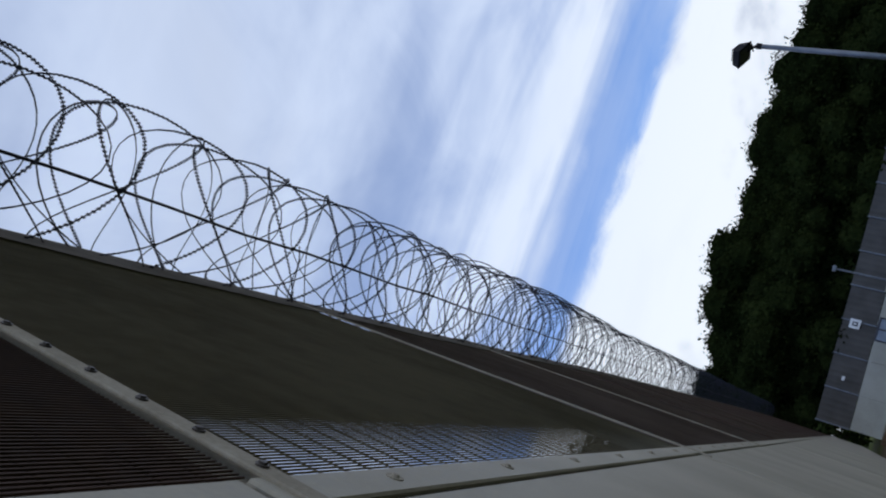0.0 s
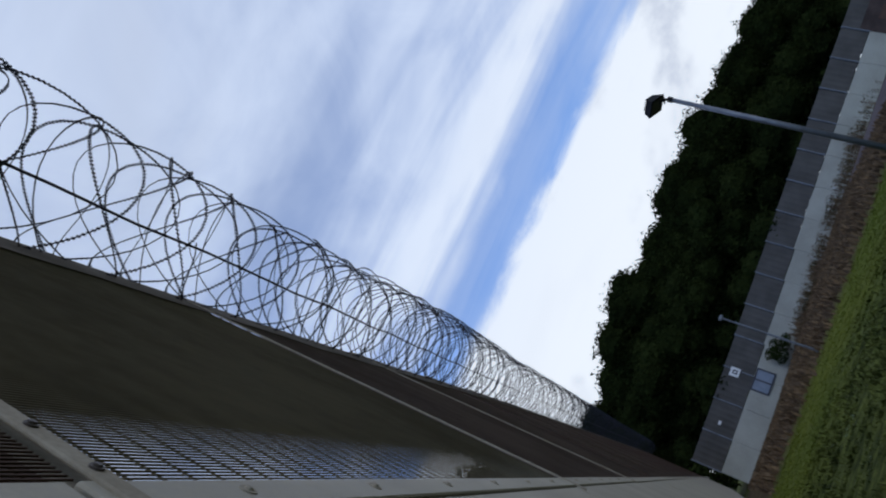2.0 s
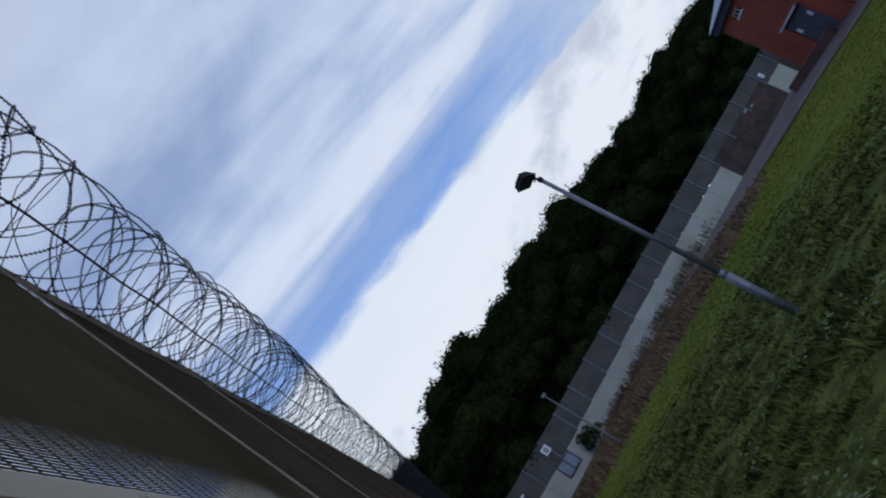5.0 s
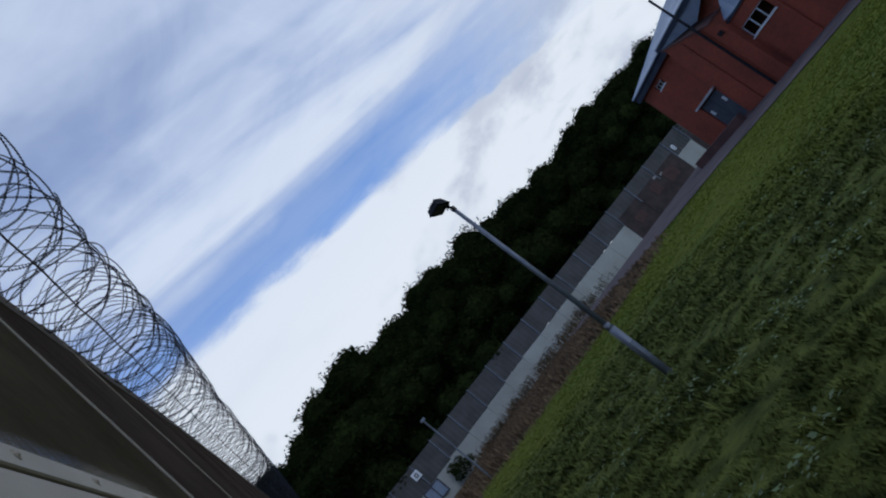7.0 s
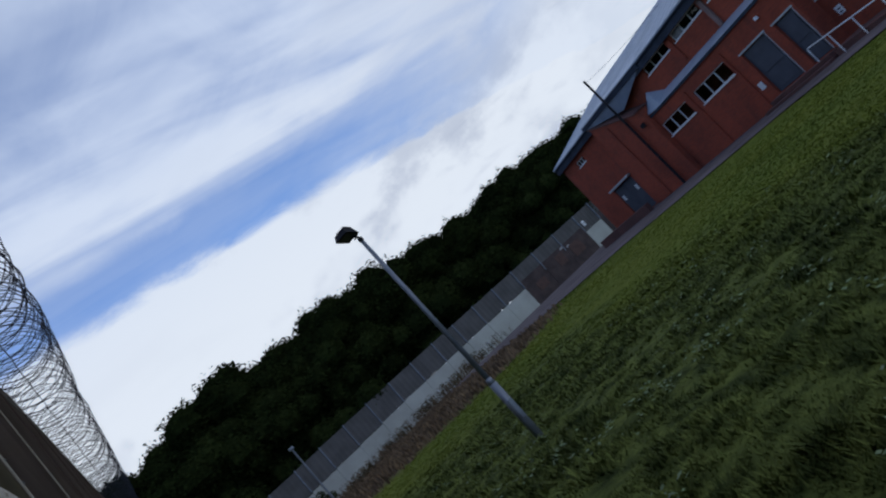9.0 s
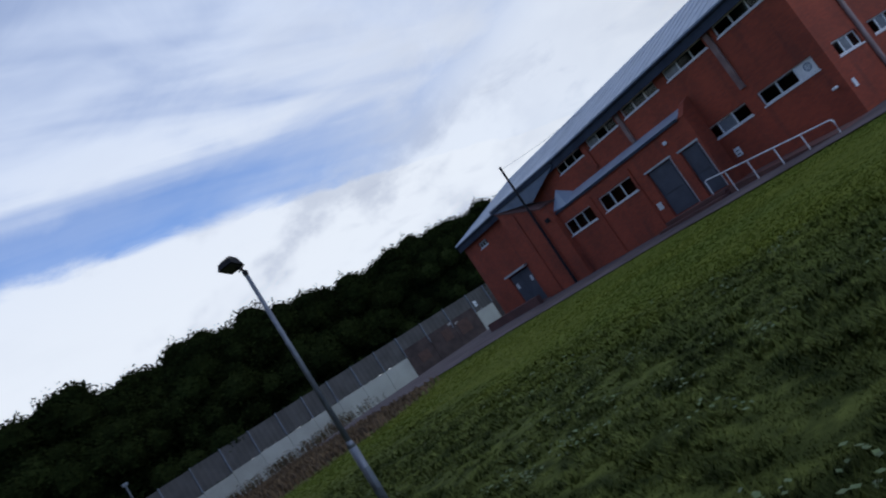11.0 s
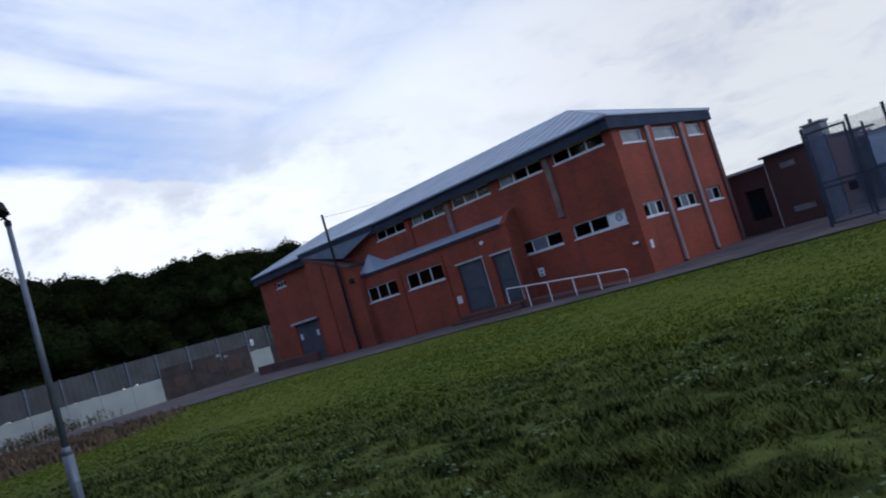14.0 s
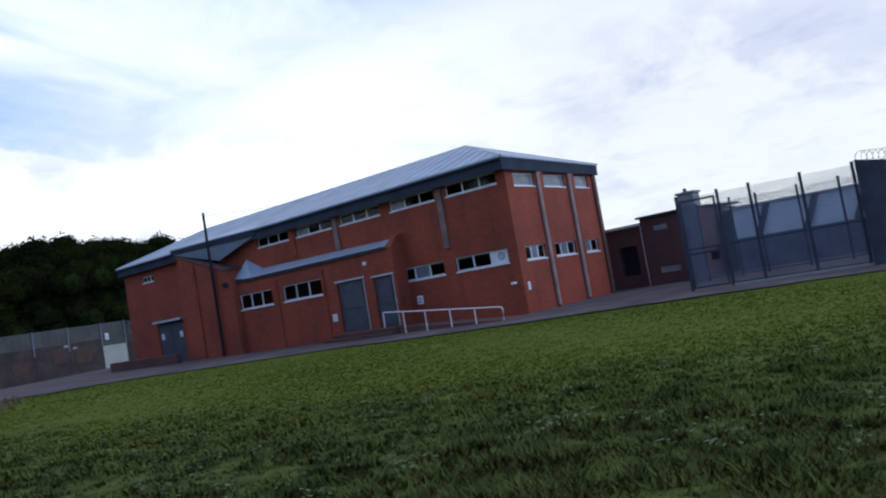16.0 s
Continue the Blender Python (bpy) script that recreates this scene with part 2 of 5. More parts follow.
M_SIGNDARK = material("sign_print", rough_surface(rgb(0.03, 0.03, 0.04), rgb(0.06, 0.06, 0.07), 5, 50, 0.6, 0.0))
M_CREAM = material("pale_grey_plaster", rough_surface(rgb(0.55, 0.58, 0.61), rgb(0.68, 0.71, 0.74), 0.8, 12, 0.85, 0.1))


def glass_build(n, bsdf):
    n.put(bsdf, "Base Color", rgb(0.45, 0.5, 0.5))
    n.put(bsdf, "Roughness", 0.04)
    n.put(bsdf, "Transmission Weight", 1.0)
    n.put(bsdf, "IOR", 1.22)


M_GLASS = material("window_glass", glass_build)


def frosted_build(n, bsdf):
    co = n.add("ShaderNodeTexCoord").outputs["Object"]
    n.put(bsdf, "Base Color", n.mix(n.noise(co, 2.5, 3.0), rgb(0.08, 0.09, 0.10), rgb(0.26, 0.28, 0.30)))
    n.put(bsdf, "Roughness", 0.25)


M_FROST = material("dusty_blinded_glass", frosted_build)


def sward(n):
    """The field's colour: lush rough grass by the fence, shade between its tufts painted in, a paler mown strip beyond
    it, brown waste ground past its far edge.
    """
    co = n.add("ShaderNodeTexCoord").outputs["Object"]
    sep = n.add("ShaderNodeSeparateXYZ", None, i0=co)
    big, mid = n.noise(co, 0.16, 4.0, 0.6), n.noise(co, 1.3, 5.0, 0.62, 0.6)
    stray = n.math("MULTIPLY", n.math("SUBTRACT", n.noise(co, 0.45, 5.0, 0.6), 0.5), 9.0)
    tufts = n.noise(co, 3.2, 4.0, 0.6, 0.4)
    # the dark end paints the soil and shade in gaps between tufts
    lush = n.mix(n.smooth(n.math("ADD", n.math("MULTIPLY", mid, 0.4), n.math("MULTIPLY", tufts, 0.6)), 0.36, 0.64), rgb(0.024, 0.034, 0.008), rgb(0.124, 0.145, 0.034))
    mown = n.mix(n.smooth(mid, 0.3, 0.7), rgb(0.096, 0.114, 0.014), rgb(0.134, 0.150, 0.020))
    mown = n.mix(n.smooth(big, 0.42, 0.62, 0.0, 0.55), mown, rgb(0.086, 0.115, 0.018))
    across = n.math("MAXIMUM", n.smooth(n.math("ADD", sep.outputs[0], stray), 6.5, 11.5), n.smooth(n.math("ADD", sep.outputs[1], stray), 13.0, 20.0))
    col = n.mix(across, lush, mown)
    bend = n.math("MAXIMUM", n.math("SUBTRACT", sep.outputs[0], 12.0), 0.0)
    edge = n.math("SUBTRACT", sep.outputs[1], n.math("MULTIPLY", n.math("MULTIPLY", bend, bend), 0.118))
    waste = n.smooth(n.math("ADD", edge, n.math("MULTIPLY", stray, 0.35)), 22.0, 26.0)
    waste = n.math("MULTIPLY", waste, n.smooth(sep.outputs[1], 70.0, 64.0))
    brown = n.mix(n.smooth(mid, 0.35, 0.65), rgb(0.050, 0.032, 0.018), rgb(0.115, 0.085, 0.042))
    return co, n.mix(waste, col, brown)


def ground_build(n, bsdf):
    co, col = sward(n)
    mid, fine = n.noise(co, 1.1, 5.0, 0.62, 0.6), n.noise(co, 14.0, 6.0, 0.7)
    col = n.mix(n.smooth(fine, 0.36, 0.66, 0.28, 0.08), col, rgb(0.014, 0.019, 0.006))
    n.put(bsdf, "Base Color", col)
    n.put(bsdf, "Roughness", 0.95)
    n.put(bsdf, "Specular IOR Level", 0.05)
    h = n.math("ADD", n.math("MULTIPLY", fine, 0.5), mid)
    n.put(bsdf, "Normal", n.add("ShaderNodeBump", None, Strength=0.35, Distance=0.05, Height=h))


M_GROUND = material("rough_grass_sward", ground_build)


def blade_build(n, bsdf):
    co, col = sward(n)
    r = n.add("ShaderNodeNewGeometry").outputs["Random Per Island"]
    col = n.mix(1.0, col, n.mix(r, rgb(0.80, 0.82, 0.80), rgb(1.20, 1.17, 1.2)), "MULTIPLY")
    n.put(bsdf, "Base Color", col)
    n.put(bsdf, "Roughness", 0.8)
    n.put(bsdf, "Specular IOR Level", 0.08)


M_BLADE = material("grass_blades", blade_build)
M_CLOVER = material("pale_clover_leaves", rough_surface(rgb(0.05, 0.085, 0.025), rgb(0.105, 0.145, 0.055), 6, 60, 0.7, 0.0, island=0.3))


# ---------------------------------------------------------------- mesh helpers
class Shape:
    """Collects vertices and faces of one mesh."""

    def __init__(self):
        self.v, self.f = [], []

    def add(self, verts, faces):
        k = len(self.v)
        self.v += [tuple(p) for p in verts]
        self.f += [tuple(i + k for i in face) for face in faces]
        return self

    def box(self, x0, x1, y0, y1, z0, z1):
        v = [(x, y, z) for z in (z0, z1) for y in (y0, y1) for x in (x0, x1)]
        return self.add(v, [(0, 2, 3, 1), (4, 5, 7, 6), (0, 1, 5, 4), (2, 6, 7, 3), (0, 4, 6, 2), (1, 3, 7, 5)])

    def bevel_box(self, x0, x1, y0, y1, z0, z1, b):
        """A box whose edges along z and round its top and bottom are chamfered."""
        ring = [(x0 + b, y0), (x1 - b, y0), (x1, y0 + b), (x1, y1 - b), (x1 - b, y1), (x0 + b, y1), (x0, y1 - b), (x0, y0 + b)]
        cx, cy = (x0 + x1) / 2, (y0 + y1) / 2
        v = []
        for z, k in ((z0, b), (z0 + b, 0), (z1 - b, 0), (z1, b)):
            for x, y in ring:
                v.append((x + (k if x < cx else -k), y + (k if y < cy else -k), z))
        f = [tuple(range(7, -1, -1)), tuple(range(24, 32))]
        for r in range(3):
            f += [(r * 8 + i, r * 8 + (i + 1) % 8, r * 8 + 8 + (i + 1) % 8, r * 8 + 8 + i) for i in range(8)]
        return self.add(v, f)

    def tube(self, a, b, r, n=8, r2=None, caps=True):
        a, b = Vector(a), Vector(b)
        q = (b - a).to_track_quat("Z", "Y").to_matrix()
        r2 = r if r2 is None else r2
        v = []
        for p, s in ((a, r), (b, r2)):
            v += [p + q @ Vector((s * math.cos(2 * math.pi * i / n), s * math.sin(2 * math.pi * i / n), 0)) for i in range(n)]
        f = [(i, (i + 1) % n, n + (i + 1) % n, n + i) for i in range(n)]
        if caps:
            f += [tuple(range(n - 1, -1, -1)), tuple(range(n, 2 * n))]
        return self.add(v, f)

    def path(self, pts, r, n=5):
        """A round bar along a line of points."""
        pts = [Vector(p) for p in pts]
        v, f = [], []
        for i, p in enumerate(pts):
            d = pts[min(i + 1, len(pts) - 1)] - pts[max(i - 1, 0)]
            q = d.to_track_quat("Z", "Y").to_matrix()
            v += [p + q @ Vector((r * math.cos(2 * math.pi * k / n), r * math.sin(2 * math.pi * k / n), 0)) for k in range(n)]
        for i in range(len(pts) - 1):
            f += [(i * n + k, i * n + (k + 1) % n, (i + 1) * n + (k + 1) % n, (i + 1) * n + k) for k in range(n)]
        f += [tuple(range(n - 1, -1, -1)), tuple(range((len(pts) - 1) * n, len(pts) * n))]
        return self.add(v, f)

    def slab(self, poly, normal):
        """A flat polygon given depth along a vector."""
        n = len(poly)
        d = Vector(normal)
        v = [Vector(p) for p in poly] + [Vector(p) + d for p in poly]
        f = [tuple(range(n - 1, -1, -1)), tuple(range(n, 2 * n))] + [(i, (i + 1) % n, n + (i + 1) % n, n + i) for i in range(n)]
        return self.add(v, f)


def mesh_of(name, shape, mat, smooth=False):
    me = bpy.data.meshes.new(name)
    me.from_pydata(shape.v, [], shape.f)
    me.materials.append(mat)
    me.update()
    bm = bmesh.new()
    bm.from_mesh(me)
    if len(bm.faces) < 20000:
        bmesh.ops.recalc_face_normals(bm, faces=bm.faces)
        bm.to_mesh(me)
    bm.free()
    if smooth:
        me.polygons.foreach_set("use_smooth", [True] * len(me.polygons))
    return me


def part(name, shape, mat, parent, label="", smooth=False):
    ob = new(name, mesh_of(name, shape, mat, smooth) if isinstance(shape, Shape) else shape)
    ob.parent = parent
    return tagged(ob, label)


def empty(name, m, label, category, group="", kind=""):
    ob = new(name)
    ob.matrix_world = m
    return tagged(ob, label, category, group, kind)


def thing(name, shape, mat, label, category, group="", kind="", smooth=False):
    return tagged(new(name, mesh_of(name, shape, mat, smooth)), label, category, group, kind)


rng = random.Random(7)

# ---------------------------------------------------------------- ground
YARD = pose(26.47, 9.70, 0, 0, 0, -12.0)  # the hall's own axes: x into the hall, y along its front
BACKYARD = pose(26.47, 9.70, 0, 0, 0, -16.5)  # the low buildings, the pole and the ramp stand a little askew to it


def ease(a, b, t):
    t = min(1.0, max(0.0, (t - a) / (b - a)))
    return t * t * (3 - 2 * t)


def fall(x, y):
    """How far the field drops towards the far end of the mesh fence."""
    return -0.80 * ease(26, 62, y) * (1 - ease(4, 26, x)) - 0.40 * ease(46, 60, y)


def build_ground():
    s = Shape()
    n = 90
    edge = [-1500, -600, -250, -120] + [-60 + 2.0 * i for i in range(n)] + [140, 200, 400, 800, 1500]

    def height(x, y):
        return fall(x, y) - 0.015 + 0.02 * noise.noise(Vector((x * 0.15, y * 0.15, 0))) if abs(x) < 150 and abs(y) < 150 else fall(x, y) - 0.02

    v = [(x, y, height(x, y)) for y in edge for x in edge]
    k = len(edge)
    f = [(j * k + i, j * k + i + 1, (j + 1) * k + i + 1, (j + 1) * k + i) for j in range(k - 1) for i in range(k - 1)]
    s.add(v, f)
    thing("ground", s, M_GROUND, "rough mown grass field with clover and worn patches", "grass", kind="structure", smooth=True)
    # worn path along the hall, its grassy edge nearly straight, opening into a yard before the far wall
    p = Shape()
    rim = [(-30, 22.0), (-2, 22.2), (5, 22.2), (11.5, 21.9), (16, 22.6), (21, 22.0), (26, 21.9), (29, 20.4), (33, 19.6), (45, 19.0), (58, 19.2)]
    rows = []
    for i in range(len(rim) - 1):
        for j in range(10):
            t = j / 10
            rows.append((rim[i][0] * (1 - t) + rim[i + 1][0] * t, rim[i][1] * (1 - t) + rim[i + 1][1] * t + 0.10 * rng.uniform(-1, 1)))
    cols = 24
    for y, x0 in rows:
        p.v += [(x, y, fall(x, y) + 0.028) for x in [x0 + (44 - x0) * k / cols for k in range(cols + 1)]]
    m = cols + 1
    p.f += [(i * m + k, i * m + k + 1, (i + 1) * m + k + 1, (i + 1) * m + k) for i in range(len(rows) - 1) for k in range(cols)]
    thing("path", p, M_ASPHALT, "worn grey-brown asphalt path along the brick hall", "path", kind="structure")


build_ground()

# ---------------------------------------------------------------- near perimeter fence with close mesh
FX, BAY, Y0 = -0.333, 3.3, 0.885
TOP, BAND = 5.28, 2.30
NBAY = 20


def rise(y):
    """The fence top climbs along the yard."""
    return 1.2 * ease(4.0, 19.0, y) + 0.6 * ease(18, 50, y)


def mesh_panel(length, height, pitch_z=0.0127, pitch_y=0.0762, r=0.0016):
    """Close welded mesh: upright wires behind, level wires in front; lies along y, stands on z = 0."""
    s = Shape()
    for i in range(int(height / pitch_z)):
        z = (i + 0.5) * pitch_z
        s.box(-r, r, 0, length, z - r, z + r)
    for i in range(int(length / pitch_y)):
        y = (i + 0.5) * pitch_y
        s.box(-3 * r, -r, y - r, y + r, 0, height)
    return s


def build_near_fence():
    fence = empty("perimeter_fence", pose(FX, 0, 0), "tall brown close-mesh security fence above pale steel plinth panels", "fence", kind="structure")
    panel = mesh_of("mesh_panel", mesh_panel(BAY - 0.07, TOP - BAND - 0.05), M_MESH)
    # the first bays' red-brown wire has its shade put into a darker colour
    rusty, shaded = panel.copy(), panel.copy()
    rusty.materials[0], shaded.materials[0] = M_MESHRUST, M_MESHSHADE
    post, bar, nut = Shape(), Shape(), Shape()
    post.bevel_box(-0.105, -0.012, -0.05, 0.05, 0, TOP, 0.006)
    post = mesh_of("post", post, M_CLAMP)
    bar.bevel_box(0.004, 0.014, -0.022, 0.022, BAND - 0.16, TOP - 0.1, 0.003)
    dark_bar = mesh_of("clamp_bar", bar, M_SHEET)
    bar = mesh_of("clamp_bar", bar, M_CLAMP)
    nut.tube((-0.002, 0, 0), (0.0015, 0, 0), 0.0115, 12)
    nut.tube((0.0015, 0, 0), (0.0055, 0, 0), 0.0080, 6, 0.0072)
    nut = mesh_of("bolt", nut, M_BOLT)
    plinth = Shape()
    plinth.bevel_box(-0.05, 0.002, 0.0, BAY - 0.016, 0.02, BAND - 0.106, 0.006)
    plinth = mesh_of("plinth_panel", plinth, M_PLINTH)
    flange = Shape()
    flange.bevel_box(-0.055, 0.007, 0.0, BAY - 0.016, BAND - 0.096, BAND, 0.005)
    flange = mesh_of("plinth_flange", flange, M_PLINTH)
    rivet = Shape()
    rivet.tube((0.006, 0, 0), (0.009, 0, 0), 0.017, 12)
    rivet.tube((0.009, 0, 0), (0.014, 0, 0), 0.010, 10, 0.006)
    rivet = mesh_of("rivet", rivet, M_CLAMP)
    rail = Shape()
    rail.bevel_box(-0.03, 0.01, 0, BAY - 0.006, TOP - 0.04, TOP, 0.005)
    rail = mesh_of("top_rail", rail, M_MESH)
    for i in range(-2, NBAY):
        y = Y0 + i * BAY
        jig = 0.006 * math.sin(i * 2.3)
        po = part("post", post, None, fence)
        k0 = (TOP + rise(y)) / TOP
        po.location, po.scale = (0, y, 0), (1, 1, k0)
        b = part("clamp_bar", bar if i < 3 else dark_bar, None, fence, "pale galvanised clamp bar with bolt heads" if i < 3 else "rust-brown clamp bar")
        b.location = (0, y, 0)
        b.scale = (1, 1.0 if i < 1 else 0.42, k0)
        if i < 8:
            for k in range(20):
                n = part("bolt", nut, None, b)
                n.location = (0.016, 0, BAND + 0.02 + 0.1515 * k + 0.003 * math.sin(5.1 * k + i))
                n.rotation_euler = (k * 1.3, 0, 0)
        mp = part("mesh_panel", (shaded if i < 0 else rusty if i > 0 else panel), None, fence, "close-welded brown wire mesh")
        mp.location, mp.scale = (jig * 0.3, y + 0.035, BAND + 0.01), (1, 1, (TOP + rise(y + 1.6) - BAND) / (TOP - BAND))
        part("plinth_panel", plinth, None, fence, "pale painted steel plinth panel").location = (jig * 0.4, y - 0.050, 0)
        fl = part("plinth_flange", flange, None, fence)
        fl.location = (jig * 0.4, y - 0.050, 0)
        part("top_rail", rail, None, fence).location = (0, y + 0.003, rise(y + 1.6))
        if i < 6:
            for k in range(6):
                part("rivet", rivet, None, fl).location = (0, 0.34 + 0.52 * k, BAND - 0.045)
        st = Shape()  # weathered strip over the top of the mesh, sagging between the posts
        lo, hi = rise(y), rise(y + BAY)
        m = 12
        ring = [(0.04 + (BAY - 0.08) * k / m, lo + (hi - lo) * k / m) for k in range(m + 1)]
        poly = [(0.0062, y + a, TOP - 0.02 + z) for a, z in ring] + [(0.0062, y + a, TOP - 0.40 - 0.10 * math.sin(math.pi * a / BAY) - 0.03 * math.sin(5 * a + i) + z) for a, z in ring[::-1]]
        st.slab(poly, (0.006, 0, 0))
        part("top_strip", st, M_DUSTY, fence, "dusty brown strip along the mesh top")
        if i >= 1:
            sh = Shape()
            sh.bevel_box(-0.036, -0.02, y + 0.054, y + BAY - 0.053, BAND + 0.01, TOP - 0.62 + min(lo, hi), 0.004)
            part("backing_sheet", sh, M_SHEET, fence, "dark red-brown sheet behind the mesh")
    # black strips added behind the plinth gaps, so that the joints stay dark
    gap_strip = Shape()
    gap_strip.box(-0.048, -0.006, Y0 - 3 * BAY, Y0 + NBAY * BAY, BAND - 0.14, BAND - 0.06)
    part("joint_backing", gap_strip, M_BLACK, fence, "black strip behind the plinth joint")
    for i in range(-2, 8):
        vs = Shape()
        vs.box(-0.048, -0.006, Y0 + i * BAY - 0.10, Y0 + i * BAY - 0.03, 0.02, BAND - 0.142)
        part("joint_backing", vs, M_BLACK, fence)
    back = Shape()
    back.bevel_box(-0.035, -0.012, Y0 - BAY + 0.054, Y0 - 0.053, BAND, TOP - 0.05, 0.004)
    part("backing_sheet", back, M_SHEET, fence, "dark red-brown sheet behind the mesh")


build_near_fence()


def razor_coil(name, y0, y1, turns, radius, cx, cz, seed, label, turn_way=1):
    """A concertina coil: each hoop is clipped to its neighbours by turns, so that the hoops zigzag and cross; barbed tape on a core wire."""
    r = random.Random(seed)
    s, tape = Shape(), Shape()
    per = 34
    pitch = (y1 - y0) / turns
    sizes = [radius * r.uniform(0.90, 1.06) for _ in range(int(turns) + 3)]
    slips = [r.uniform(-0.35, 0.35) * pitch for _ in range(int(turns) + 3)]
    lifts = [r.uniform(-0.02, 0.02) for _ in range(int(turns) + 3)]
    pts = []
    for i in range(int(turns * per) + 1):
        a = 2 * math.pi * i / per
        k, f = i // per, (i % per) / per
        f = f * f * (3 - 2 * f)
        blend = lambda row: row[k] * (1 - f) + row[k + 1] * f
        y = y0 + pitch * i / per + blend(slips)
        rr = blend(sizes) * (1 + 0.47 * ease(4, 13, y))
        y += pitch * (0.95 * math.sin(1.5 * a + seed) + 0.45 * math.sin(a + 1.7 * seed))
        pts.append((cx + rr * math.cos(a * turn_way), y, cz + rise(y) + 0.21 * ease(4, 13, y) + blend(lifts) + rr * math.sin(a * turn_way)))
    s.path(pts, 0.0046, 4)
    for i in range(len(pts) - 1):
        a, b = Vector(pts[i]), Vector(pts[i + 1])
        near = a.y < 14
        for k in range(4 if near else 2):
            c = a.lerp(b, (k + 0.5) / (4 if near else 2))
            d = (b - a).normalized()
            w = Vector((0, 1, 0)).cross(d)
            w = (w.normalized() * 0.8 + Vector((0, 0.6, 0))).normalized() * (0.0105 if near else 0.011)
            e = d * 0.0075
            t = d.cross(w).normalized() * 0.001
            tape.add([c - e - w, c - e * 0.3, c - e + w, c + e + w, c + e * 0.3, c + e - w, c - e - w + t * 2, c - e * 0.3 + t * 2, c - e + w + t * 2, c + e + w + t * 2, c + e * 0.3 + t * 2, c + e - w + t * 2],
                     [(0, 1, 4, 5), (1, 2, 3, 4), (6, 11, 10, 7), (7, 10, 9, 8)])
    coil = empty(name, pose(0, 0, 0), label, "razor wire", "razor coils along the fence top")
    part("core_wire", s, M_RAZOR, coil)
    part("barbed_tape", tape, M_RAZOR, coil)
    return coil


COX, COZ, COR = 0.04, TOP + 0.08, 0.47


def build_razor():
    y, seed = -1.4, 3
    while y < 64:
        razor_coil("razor_wire_coil", y, y + 7.2, 7.2 / 0.31, COR, COX, COZ, seed, "coil of weathered razor wire on the fence top")
        razor_coil("razor_wire_coil", y + 0.17, y + 7.37, 7.2 / 0.34, COR * 0.95, COX + 0.02, COZ + 0.015, seed + 50, "coil of weathered razor wire on the fence top", -1)
        y += 7.2
        seed += 1
    line = Shape()
    pts = [(COX + 0.01 * math.sin(yy * 3.1), yy, COZ - 0.03 + rise(yy) + 0.18 * ease(4, 13, yy) + 0.012 * math.sin(yy * 1.7)) for yy in [-2 + 0.7 * i for i in range(97)]]
    line.path(pts, 0.0095, 6)
    w = empty("support_wire", pose(0, 0, 0), "taut dark wire through the middle of the razor coils", "wire")
    part("wire", line, M_RAZOR, w)
    loose = Shape()
    base = Vector((COX, 1.46, COZ + 0.50))
    loose.path([base + Vector((0.02 * math.sin(k), 0.14 * math.sin(k * 0.33) + 0.012 * k, 0.17 - 0.17 * math.cos(k * 0.33))) for k in range(20)], 0.0036, 5)
    w2 = empty("loose_wire", pose(0, 0, 0), "loose end of wire sprung from a coil", "wire")
    part("strand", loose, M_RAZOR, w2)
    bracket = Shape()
    bracket.path([(FX - 0.02, 0, TOP - 0.25), (FX + 0.02, 0, TOP - 0.02), (COX - 0.05, 0, COZ - 0.06), (COX + 0.04, 0, COZ - 0.02)], 0.005, 6)
    me = mesh_of("arm", bracket, M_RAZOR)
    for i in range(-1, 19):
        part("arm", me, None, w).location = (0, Y0 + BAY * i, rise(Y0 + BAY * i))


build_razor()

# ---------------------------------------------------------------- far perimeter wall
WA, WB = Vector((-0.3, 66.0, 0)), Vector((66.0, 57.3, 0))
WDIR = (WB - WA).normalized()
WALL = Matrix.Translation(WA) @ Matrix.Rotation(math.atan2(WDIR.y, WDIR.x), 4, "Z")  # x along, -y to the yard


